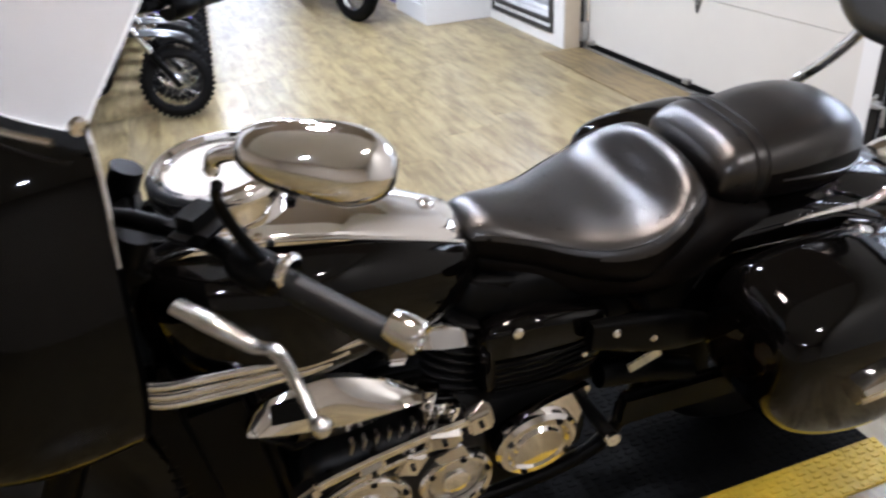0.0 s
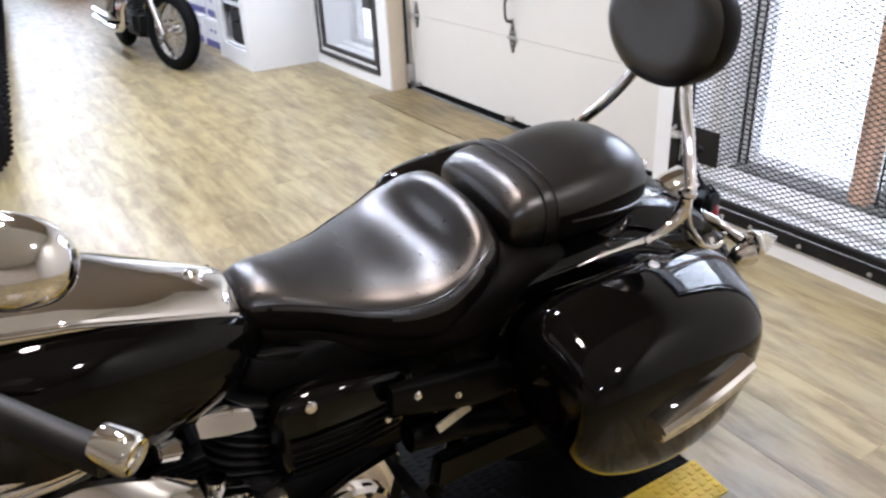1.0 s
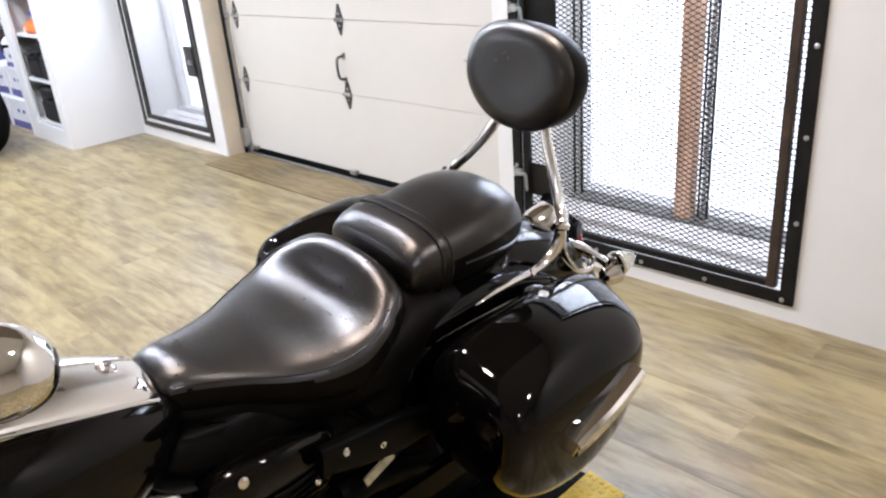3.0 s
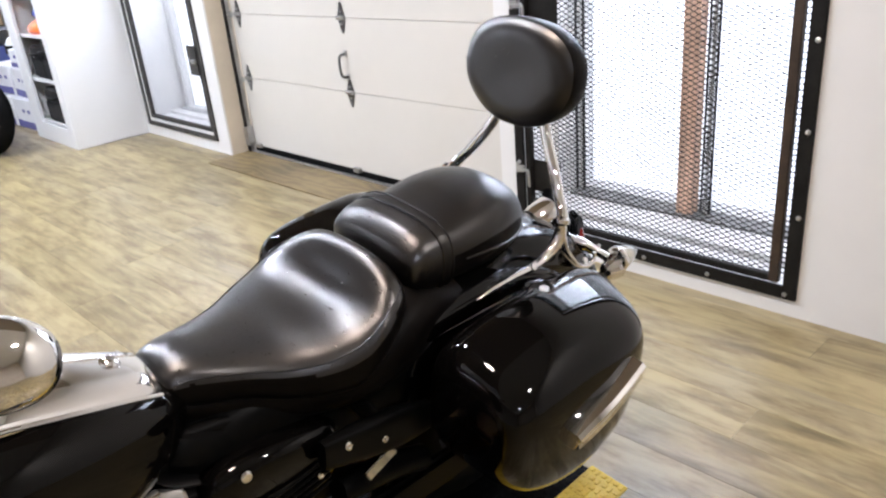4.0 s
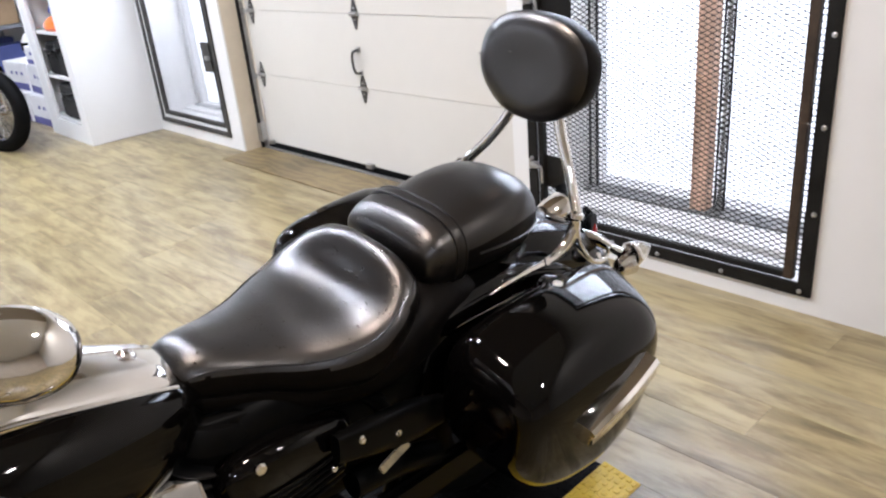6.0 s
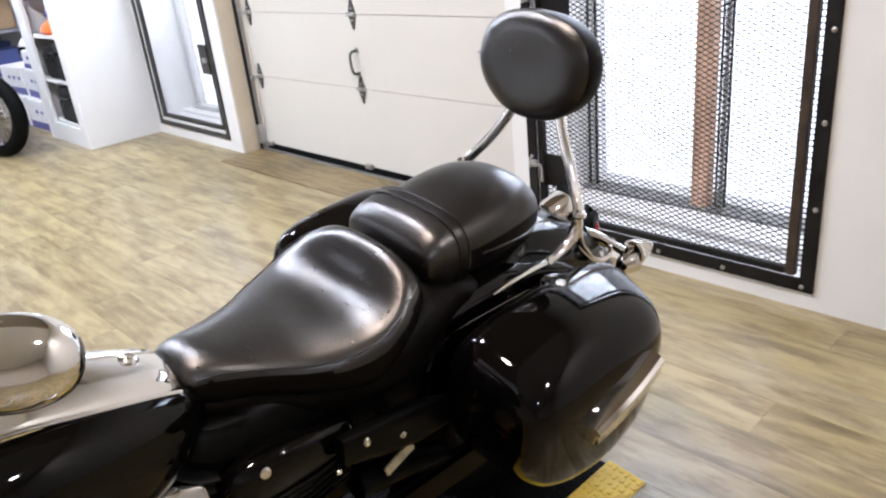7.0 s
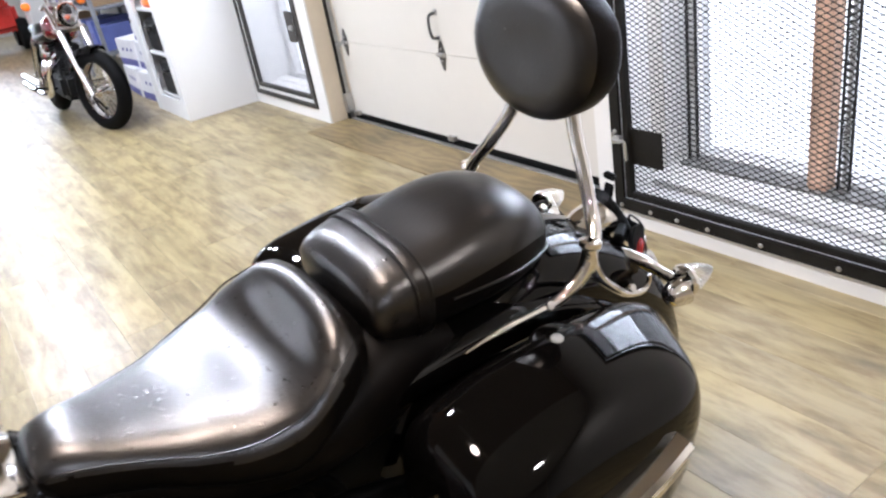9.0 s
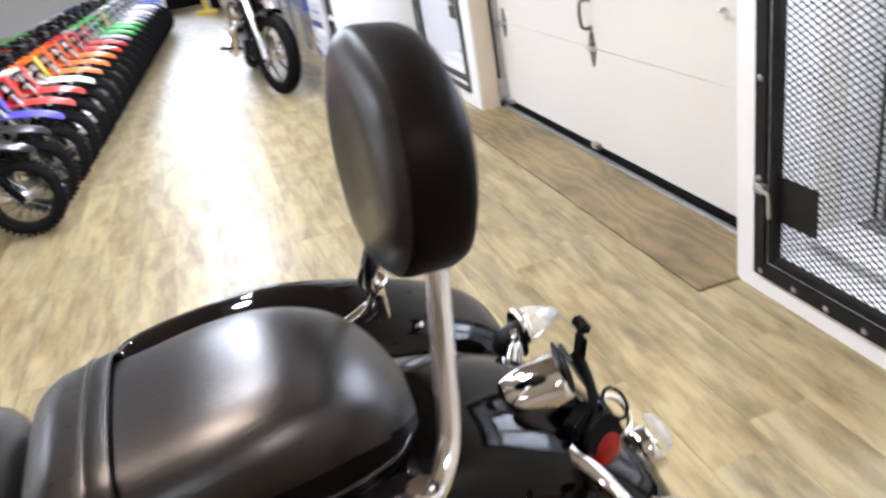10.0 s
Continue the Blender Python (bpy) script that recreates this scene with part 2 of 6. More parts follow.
SATIN = mat("black_satin", (0.0022, 0.0022, 0.0022), 0.38, vary=0.3, scale=10, bump=0.05, spec=0.07)
PLASTIC = mat("black_plastic", (0.003, 0.003, 0.003), 0.5, vary=0.25, scale=9, bump=0.1, bump_scale=200, spec=0.08)
CHROME = mat("chrome", (0.86, 0.84, 0.82), 0.05, metal=1.0, vary=0.04, scale=8, rough_vary=0.5)
BRUSHED = mat("polished_alloy", (0.62, 0.60, 0.57), 0.22, metal=1.0, vary=0.1, scale=14, bump=0.04)
CAST = mat("dark_cast_alloy", (0.014, 0.014, 0.0145), 0.45, metal=0.7, vary=0.3, scale=16, bump=0.12, bump_scale=120)
SEATL = leather("seat_leather", 0.30, 0.04, 0.85, 1.5)
# shaded copy of the leather: gloss cut so the flanks stay black
SIDEL = leather("shaded_side_leather", 0.42, 0.06, 0.07)
PADL = leather("pad_leather", 0.31, 0.03, 0.6)
BACKL = leather("backrest_leather", 0.30, 0.03, 0.85)
GRIPR = mat("grip_rubber", (0.007, 0.0068, 0.0065), 0.5, vary=0.2, scale=25, bump=0.2, bump_scale=260, spec=0.25)
RED = mat("red_lens", (0.21, 0.004, 0.003), 0.22, vary=0.25, scale=40, spec=0.25)
CLEAR = mat("clear_lens", (0.9, 0.9, 0.88), 0.06, vary=0.03, transmission=0.75)
# clear plastic; the milky white base stands in for a bright reflection
SHIELD = mat("windshield_plastic", (0.93, 0.93, 0.93), 0.12, vary=0.0, transmission=0.45)
FACE = mat("gauge_face", (0.62, 0.62, 0.60), 0.35, vary=0.08, scale=30)


# ---- mesh helpers ----
def part(name, bm, material, parent=None, label="", smooth=True, angle=40):
    """Links a bmesh as one mesh object, under a thing or a part."""
    bmesh.ops.recalc_face_normals(bm, faces=bm.faces)
    if smooth:
        for f in bm.faces:
            f.smooth = True
        lim = radians(angle)
        for e in bm.edges:
            e.smooth = len(e.link_faces) == 2 and e.calc_face_angle(9) < lim
    me = bpy.data.meshes.new(name)
    bm.to_mesh(me)
    bm.free()
    me.materials.append(material)
    ob = new(name, me)
    if parent:
        ob.parent = parent
    return tagged(ob, label)


def thing(name, m, label, category, group="", kind=""):
    ob = new(name)
    ob.empty_display_size = 0.1
    ob.matrix_world = m
    return tagged(ob, label, category, group, kind)


def box(size, at=(0, 0, 0), turn=(0, 0, 0), bevel=0.0, bm=None, seg=2):
    bm = bm or bmesh.new()
    m = pose(*at, *turn) @ Matrix.Diagonal((*size, 1))
    made = bmesh.ops.create_cube(bm, size=1, matrix=m)
    if bevel:
        edges = list({e for v in made["verts"] for e in v.link_edges})
        bmesh.ops.bevel(bm, geom=edges, offset=bevel, segments=seg, affect="EDGES", clamp_overlap=True)
    return bm


def grid_loft(rings, bm=None, close=True, caps=True):
    """Skin over rings of points, each with as many points."""
    bm = bm or bmesh.new()
    vs = [[bm.verts.new(p) for p in r] for r in rings]
    k = len(vs[0])
    for a, b in zip(vs, vs[1:]):
        for i in range(k if close else k - 1):
            j = (i + 1) % k
            bm.faces.new((a[i], a[j], b[j], b[i]))
    if caps and close:
        bm.faces.new(vs[0][::-1]), bm.faces.new(vs[-1])
    return bm


def spline(pts, n):
    """n points on a smooth line through the given ones."""
    p = np.array(pts, float)
    k = len(p)
    d = np.zeros_like(p)
    d[1:-1] = (p[2:] - p[:-2]) / 2
    d[0], d[-1] = p[1] - p[0], p[-1] - p[-2]
    out = []
    for s in np.linspace(0, k - 1, n):
        i = min(int(s), k - 2)
        u = s - i
        h = (2 * u**3 - 3 * u**2 + 1, u**3 - 2 * u**2 + u, -2 * u**3 + 3 * u**2, u**3 - u**2)
        out.append(h[0] * p[i] + h[1] * d[i] + h[2] * p[i + 1] + h[3] * d[i + 1])
    return np.array(out)


def tube(pts, r, n=24, sides=12, bm=None, flat=1.0, smooth=True):
    """A round bar along a line; r a number or one for each given point."""
    q = spline(pts, n) if smooth and len(pts) > 2 else np.array(pts, float)
    rr = np.interp(np.linspace(0, 1, len(q)), np.linspace(0, 1, len(pts)), [r] * len(pts) if np.isscalar(r) else r)
    rings, side = [], None
    for i, p in enumerate(q):
        t = Vector(q[min(i + 1, len(q) - 1)] - q[max(i - 1, 0)]).normalized()
        if side is None:
            side = t.cross(Vector((0, 0, 1)) if abs(t.z) < 0.9 else Vector((0, 1, 0))).normalized()
        side = (side - t * side.dot(t)).normalized()
        up = t.cross(side)
        rings.append([Vector(p) + side * (math.cos(a) * rr[i]) + up * (math.sin(a) * rr[i] * flat) for a in np.arange(sides) * 2 * math.pi / sides])
    return grid_loft(rings, bm)


def lathe(profile, m, sides=32, bm=None, caps=True):
    """A turned body: profile of (radius, height) about the z axis of m."""
    rings = [[m @ Vector((r * math.cos(a), r * math.sin(a), h)) for a in np.arange(sides) * 2 * math.pi / sides] for r, h in profile]
    return grid_loft(rings, bm, caps=caps)


def axis_to(p, d):
    """A pose at p with its z axis along d."""
    return Matrix.Translation(p) @ Vector(d).to_track_quat("Z", "Y").to_matrix().to_4x4()


def torus(R, r, m, major=40, minor=12, bm=None, squash=1.0):
    rings = []
    for a in np.arange(major) * 2 * math.pi / major:
        rings.append([m @ Vector(((R + r * math.cos(b)) * math.cos(a), (R + r * math.cos(b)) * math.sin(a), r * squash * math.sin(b))) for b in np.arange(minor) * 2 * math.pi / minor])
    rings.append(rings[0])
    bm = grid_loft(rings, bm, caps=False)
    bmesh.ops.remove_doubles(bm, verts=bm.verts, dist=1e-5)
    return bm


def oval(c, a, b, n=36, p=2.4):
    """Points of a rounded box in a plane: centre, two half axes as vectors."""
    out = []
    for t in np.arange(n) * 2 * math.pi / n:
        ct, st = math.cos(t), math.sin(t)
        out.append(Vector(c) + Vector(a) * (math.copysign(abs(ct) ** (2 / p), ct)) + Vector(b) * (math.copysign(abs(st) ** (2 / p), st)))
    return out


# ---- the room ----
def wall(name, lo, hi, material=WHITE, label="", bevel=0.0):
    lo, hi = Vector(lo), Vector(hi)
    return tagged(part(name, box(hi - lo, (lo + hi) / 2, bevel=bevel), material, smooth=bevel > 0), label, kind="structure")


DX, JX, GX = 3.223, 3.05, 3.0          # planes of the door, of the far wall and of the gate wall
floor = wall("floor", (-4.2, -4.2, -0.2), (3.62, 19.0, -0.012), GAP, "light oak plank floor with a satin sheen")
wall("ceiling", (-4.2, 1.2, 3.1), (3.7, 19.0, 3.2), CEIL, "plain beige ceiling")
# unseen near part, made white to brighten what the chrome reflects
wall("ceiling_near", (-4.2, -4.2, 3.1), (3.7, 1.2, 3.2), WHITE, "unseen near ceiling, white to brighten reflections")
wall("wall_west", (-4.2, 4.0, 0), (-4.05, 19.0, 3.1), label="plain white wall behind the parked bikes")
# unseen walls behind the camera, toned darker so black parts reflect less
wall("wall_west_near", (-4.2, -4.2, 0), (-4.05, 4.0, 3.1), DARKW, "unseen tan wall, darkened to deepen reflections")
wall("wall_south", (-4.05, -4.2, 0), (3.0, -4.05, 3.1), DARKW, "unseen tan wall, darkened to deepen reflections")
wall("wall_north", (-4.05, 18.85, 0), (3.0, 19.0, 3.1), label="plain white end wall")

# the wall with the barred gate: pieces round its opening
GY0, GY1, GZ0, GZ1 = 1.50, 2.72, 0.105, 2.12
wall("wall_gate_near", (GX, -4.05, 0), (3.18, GY0, 3.1), label="white wall beside the barred gate")
wall("wall_gate_far", (GX, GY1, 0), (3.18, 2.855, 3.1), label="white wall corner beside the garage door")
wall("wall_gate_sill", (GX, GY0, 0), (3.18, GY1, GZ0), label="low white kerb under the barred gate")
wall("wall_gate_head", (GX, GY0, GZ1), (3.18, GY1, 3.1), label="white wall over the gate")
wall("gate_wall_return", (3.18, 2.765, 0), (3.32, 2.855, 3.1), CREAM, "cream side of the garage door recess")
# recess behind the gate with its sill and panes
wall("gate_recess_sill", (3.18, 1.2, 0), (3.62, 2.762, 0.135), SILL, "stained white sill behind the gate")
wall("gate_recess_side", (3.18, 1.02, 0.135), (3.62, 1.2, 2.6), WHITE, "white recess side")
wall("gate_recess_side_far", (3.325, 2.765, 0), (3.62, 2.86, 2.6), WHITE, "white recess side")
wall("gate_recess_head", (3.18, 1.02, 2.3), (3.62, 2.762, 2.6), WHITE, "white recess head")

# the far wall with the narrow barred window
WY0, WY1, WZ0, WZ1 = 5.70, 6.72, 0.14, 2.1
wall("wall_window_near", (JX, 5.5, 0), (3.22, WY0, 3.1), label="narrow white wall between door and window")
wall("wall_window_sill", (JX, WY0, 0), (3.22, WY1, WZ0), label="low white kerb under the barred window")
wall("wall_window_head", (JX, WY0, WZ1), (3.22, WY1, 3.1), label="white wall over the window")
wall("wall_window_far", (JX, WY1, 0), (3.22, 19.0, 3.1), label="white wall behind the shelves")
wall("jamb_face", (3.062, 5.494, 0), (3.33, 5.4985, 3.1), TAN, "tan-painted side of the garage door recess")
wall("window_recess_sill", (3.22, 5.45, 0), (3.47, 6.9, 0.16), SILL, "white sill in the window recess")
wall("window_recess_side", (3.22, 6.745, 0.16), (3.47, 6.9, 2.6), WHITE, "white recess side")
wall("window_recess_side_near", (3.34, 5.52, 0.16), (3.47, 5.62, 2.6), WHITE, "white recess side")
wall("window_recess_head", (3.22, 5.45, 2.3), (3.47, 6.9, 2.6), WHITE, "white recess head")
wall("wall_over_door", (DX + 0.02, 2.855, 2.45), (3.40, 5.5, 3.1), label="white wall over the garage door")

# daylight seen through the panes: a plain bright distance
for name, y0, y1, x in (("backdrop", -0.6, 5.2, 4.6), ("backdrop", 5.4, 14.0, 4.9)):
    tagged(part(name, box((0.02, y1 - y0, 8.0), (x, (y0 + y1) / 2, 0.0)), DAY, smooth=False), "white overcast daylight outside", kind="structure")


def window(name, x, y0, y1, z0, z1, posts):
    root = tagged(thing(name, pose(0, 0, 0), "white-framed window with bright overcast panes", ""), kind="structure")
    w = 0.007
    edges = [y0, *posts, y1]
    for a, b in ((y0, y0 + w), (y1 - w, y1)):
        part("window_frame", box((0.05, w, z1 - z0), (x, (a + b) / 2, (z0 + z1) / 2), bevel=0.004), WHITE, root)
    for a, b in ((z0, z0 + w), (z1 - w, z1)):
        part("window_frame", box((0.048, y1 - y0 - 2 * w - 0.002, w), (x, (y0 + y1) / 2, (a + b) / 2), bevel=0.004), WHITE, root)
    for a, b in zip(edges, edges[1:]):
        g = part("pane", box((0.006, b - a - 0.06, z1 - z0 - 2 * w), (x + 0.004, (a + b) / 2, (z0 + z1) / 2)), GLAZE, root, smooth=False)
        g.visible_shadow = False
    return root


window("window_1", 3.50, 1.22, 2.74, 0.139, 2.28, (2.12,))
window("window_2", 3.385, 5.64, 6.74, 0.164, 2.28, (6.2,))


def diamond_mesh(y0, y1, z0, z1, x, lw=0.037, sw=0.0185, t=0.0019):
    """Expanded metal: two families of slanting strands, clipped to the panel."""
    bm = bmesh.new()
    k = sw / lw
    for s in (1, -1):
        c0, c1 = (z0 - k * y1, z1 - k * y0) if s > 0 else (z0 + k * y0, z1 + k * y1)
        for c in np.arange(c0, c1, sw):
            ends = []
            for y in (y0, y1):
                ends.append((y, c + s * k * y))
            (ya, za), (yb, zb) = ends
            # clip in z
            lo, hi = 0.0, 1.0
            dz = zb - za
            u0, u1 = sorted(((z0 - za) / dz, (z1 - za) / dz))
            lo, hi = max(lo, u0), min(hi, u1)
            if hi - lo < 0.002:
                continue
            p, q = (ya + (yb - ya) * lo, za + dz * lo), (ya + (yb - ya) * hi, za + dz * hi)
            n = Vector((-(q[1] - p[1]), q[0] - p[0])).normalized() * t
            xo = x + s * 0.0008
            v = [bm.verts.new((xo + dx, a + e * n.x, b + e * n.y)) for dx in (-0.0012, 0.0012) for a, b, e in ((*p, -1), (*q, -1), (*q, 1), (*p, 1))]
            for f in ((0, 1, 2, 3), (7, 6, 5, 4), (0, 4, 5, 1), (2, 6, 7, 3)):
                bm.faces.new([v[i] for i in f])
    # flat knuckles where the strands join
    w, h = lw * 0.17, t * 1.5
    for c1 in np.arange(z0 - k * y1, z1 - k * y0, sw):
        for c2 in np.arange(z0 + k * y0, z1 + k * y1, sw):
            y, z = (c2 - c1) / (2 * k), (c1 + c2) / 2
            if y0 + w < y < y1 - w and z0 + h < z < z1 - h:
                bm.faces.new([bm.verts.new((x - 0.0022, y + a * w, z + b * h)) for a, b in ((-1, -0.4), (0, -1), (1, -0.4), (1, 0.4), (0, 1), (-1, 0.4))])
    return bm


def bolt(parent, at, d, r=0.009, material=ZINC, h=0.006):
    return part("bolt", lathe(((r, 0), (r, h * 0.6), (r * 0.6, h), (0.0005, h * 1.05)), axis_to(at, d), 10), material, parent)


# near gate: outer angle frame screwed to the wall, inner leaf with mesh, latches
gate = tagged(thing("mesh_gate", pose(GX, 0, 0), "dark steel gate with expanded metal mesh in the white wall", "gate"))
y0, y1, z0, z1 = 1.46, 2.757, 0.07, 2.16
for a, b, c, d in ((y0, y0 + 0.05, z0, z1), (y1 - 0.05, y1, z0, z1), (y0 + 0.05, y1 - 0.05, z0, z0 + 0.05), (y0 + 0.05, y1 - 0.05, z1 - 0.05, z1)):
    part("outer_frame", box((0.014, b - a, d - c), (-0.007, (a + b) / 2, (c + d) / 2), bevel=0.0025), STEEL, gate)
i0, i1, k0, k1 = y0 + 0.074, y1 - 0.051, z0 + 0.051, z1 - 0.051
for a, b, c, d, m in ((i0, i0 + 0.035, k0, k1, RUST), (i1 - 0.030, i1, k0, k1, STEEL), (i0 + 0.035, i1 - 0.030, k0, k0 + 0.026, STEEL), (i0 + 0.035, i1 - 0.030, k1 - 0.034, k1, STEEL)):
    part("leaf_frame", box((0.03, b - a, d - c), (0.012, (a + b) / 2, (c + d) / 2), bevel=0.003), m, gate)
tagged(part("expanded_mesh", diamond_mesh(y0 + 0.03, i1 - 0.01, k0 + 0.01, k1 - 0.01, 0.034, 0.040, 0.0205, 0.0014), WIRE, gate, smooth=False), kind="stuff")
for z in (0.394, 0.70, 1.0, 1.3, 1.6, 1.9):
    bolt(gate, (-0.014, y0 + 0.018, z), (-1, 0, 0))
    bolt(gate, (-0.014, y1 - 0.025, z + 0.01), (-1, 0, 0))
for y in (1.50, 1.80, 2.08, 2.30, 2.44, 2.57, 2.72):
    bolt(gate, (-0.014, y, z0 + 0.02), (-1, 0, 0))
for z in (0.34, 1.06, 1.75):
    part("latch_plate", box((0.004, 0.17, 0.15), (0.020, 2.61, z), bevel=0.0015), STEEL, gate)
    latch = part("latch", box((0.022, 0.035, 0.03), (-0.02, 2.715, z + 0.035), bevel=0.003), ZINC, gate, "zinc bolt latch")
    part("latch_bar", tube(((-0.028, 2.735, z + 0.035), (-0.032, 2.69, z + 0.035), (-0.034, 2.668, z + 0.03), (-0.034, 2.662, z - 0.04)), 0.006, 14, 8), ZINC, latch)
    part("latch_knuckle", tube(((-0.022, 2.738, z + 0.015), (-0.022, 2.738, z + 0.06)), 0.008, 2, 10), ZINC, latch)

# brown post and mesh screen in the recess
post = part("post", box((0.07, 0.075, 2.1), (3.42, 2.125, 0.135 + 1.05), bevel=0.004), WOOD)
tagged(post, "bare brown wooden post standing on the recess sill", "post")
screen = thing("security_screen", pose(3.40, 0, 0), "perforated pale steel uprights standing behind the gate", "screen")
for y in (2.048, 2.715):
    up = part("upright", box((0.006, 0.020, 2.1), (0.040, y, 0.135 + 1.05), bevel=0.001), MELA, screen, "pale steel strip")
    for dy in (-0.021, 0.021):
        part("edge_bar", box((0.016, 0.006, 2.1), (0.036, y + dy, 0.135 + 1.05), bevel=0.001), STEEL, up)
    if y < 2.5:
        tagged(part("lattice", diamond_mesh(y - 0.019, y + 0.019, 0.14, 2.23, 0.024, 0.038, 0.026, 0.0016), WIRE, up, smooth=False), kind="stuff")
# dirty bottom frame; its dark grey also holds the shade on the sill
foot = part("window_foot", box((0.13, 1.50, 0.010), (3.425, 1.98, 0.1402), bevel=0.002), GRIME)
tagged(foot, "grimy grey metal window foot, sill shade in its tone", kind="structure")

# narrow barred window leaf on the far wall
leaf = thing("mesh_gate", pose(JX, 0, 0), "narrow dark steel mesh gate over a bright window", "gate")
y0, y1, z0, z1 = 5.651, 6.775, 0.085, 2.16
for a, b, c, d in ((y0, y0 + 0.035, z0, z1), (y1 - 0.035, y1, z0, z1), (y0 + 0.035, y1 - 0.035, z0, z0 + 0.035), (y0 + 0.035, y1 - 0.035, z1 - 0.035, z1)):
    part("outer_frame", box((0.014, b - a, d - c), (-0.007, (a + b) / 2, (c + d) / 2), bevel=0.0025), GREYST, leaf)
i0, i1, k0, k1 = y0 + 0.055, y1 - 0.055, z0 + 0.06, z1 - 0.055
for a, b, c, d in ((i0, i0 + 0.03, k0, k1), (i1 - 0.03, i1, k0, k1), (i0 + 0.03, i1 - 0.03, k0, k0 + 0.03), (i0 + 0.03, i1 - 0.03, k1 - 0.03, k1)):
    part("leaf_frame", box((0.03, b - a, d - c), (0.012, (a + b) / 2, (c + d) / 2), bevel=0.003), GREYST, leaf)
tagged(part("expanded_mesh", diamond_mesh(i0 + 0.01, i1 - 0.01, k0 + 0.01, k1 - 0.01, 0.034, 0.040, 0.0205, 0.0013), GALV, leaf, smooth=False), kind="stuff")
part("lock_plate", box((0.006, 0.12, 0.21), (-0.018, 5.765, 0.665), bevel=0.002), GREYST, leaf)
part("latch", box((0.02, 0.06, 0.03), (-0.028, 5.74, 0.66), bevel=0.004), ZINC, leaf, "zinc bolt latch")
up = part("upright", box((0.008, 0.028, 2.0), (0.315, 6.69, 1.162), bevel=0.002), MELA, leaf, "pale perforated upright")
for dy in (-0.028, 0.028):
    part("edge_bar", box((0.016, 0.008, 2.0), (0.312, 6.69 + dy, 1.162), bevel=0.001), ZINC, up)
tagged(part("lattice", diamond_mesh(6.668, 6.712, 0.17, 2.16, 0.300, 0.040, 0.030, 0.0030), ZINC, up, smooth=False), kind="stuff")
part("foot_strip", box((0.07, 1.05, 0.010), (0.285, 6.17, 0.1655), bevel=0.002), GRIME, leaf)

# sectional garage door: four wide panels, seal, hinges, lift handle, tracks
door = tagged(thing("garage_door", pose(DX, 0, 0), "closed cream sectional garage door with zinc hinges", "garage door"))
Y0, Y1 = 2.87, 5.44
for a, b in ((0.045, 0.5365), (0.5385, 0.970), (0.972, 1.42), (1.422, 1.90), (1.902, 2.44)):
    part("door_panel", box((0.045, Y1 - Y0, b - a), (0.0225, (Y0 + Y1) / 2, (a + b) / 2), bevel=0.0025), CREAM, door)
part("bottom_seal", box((0.05, Y1 - Y0, 0.045), (0.02, (Y0 + Y1) / 2, 0.0225), bevel=0.006), RUBBER, door, "black rubber bottom seal")
part("sill_strip", box((0.03, Y1 - Y0, 0.014), (-0.03, (Y0 + Y1) / 2, 0.007), bevel=0.003), ZINC, door)


def hinge(y, z, s=1.0):
    bm = bmesh.new()
    for sg in (1, -1):
        rings = [[Vector((dx, y + dy * s * (1 - 0.78 * u), z + sg * (0.008 + 0.07 * u) * s)) for dx, dy in ((-0.005, -0.028), (-0.005, 0.028), (0.0, 0.028), (0.0, -0.028))] for u in (0, 0.5, 1)]
        grid_loft(rings, bm)
    h = part("hinge", bm, HINGE, door, "zinc door hinge", angle=20)
    part("knuckle", tube(((-0.01, y - 0.03 * s, z), (-0.01, y + 0.03 * s, z)), 0.011 * s, 2, 10), ZINC, h)
    for dz in (-0.03, 0.03):
        bolt(h, (-0.005, y, z + dz * s), (-1, 0, 0), 0.006)


for z in (0.5375, 0.971, 1.421, 1.901):
    for y in (5.36, 4.225, 2.98):
        hinge(y, z, 1.12)
hd = part("lift_handle", tube(((-0.002, 4.235, 0.765), (-0.04, 4.24, 0.755), (-0.045, 4.245, 0.70), (-0.04, 4.235, 0.64), (-0.002, 4.225, 0.63)), 0.008, 18, 10), HINGE, door)
for z in (0.768, 0.627):
    part("handle_foot", box((0.006, 0.03, 0.035), (-0.003, 4.23, z), bevel=0.002), ZINC, hd)
for y in (4.24, 5.37):
    part("bottom_bracket", box((0.03, 0.06, 0.03), (-0.016, y, 0.052), bevel=0.003), ZINC, door)
part("lock_lever", tube(((-0.005, 3.217, 0.81), (-0.03, 3.217, 0.81), (-0.035, 3.19, 0.812)), 0.008, 8, 8), ZINC, door)
track = part("track", box((0.05, 0.012, 2.4), (-0.025, 5.47, 1.2), bevel=0.002), ZINC, door)
part("track_lip", box((0.012, 0.03, 2.4), (-0.046, 5.456, 1.2), bevel=0.002), STEEL, track)
part("track_bracket", box((0.05, 0.05, 0.14), (-0.03, 5.455, 0.12), bevel=0.003), ZINC, track)
for z in (0.30, 0.745, 1.2, 1.66):
    part("roller", lathe(((0.02, -0.01), (0.024, 0), (0.02, 0.01)), axis_to((-0.02, 5.44, z + 0.22), (0, 1, 0)), 14), ZINC, track)

# plywood strip before the door
ply = part("plywood_sheet", box((0.36, 2.63, 0.007), (3.02, 4.155, 0.0035), bevel=0.002), PLY)
tagged(ply, "worn plywood strip on the floor before the garage door", "plywood")
ply.location = (0, 0, 0)

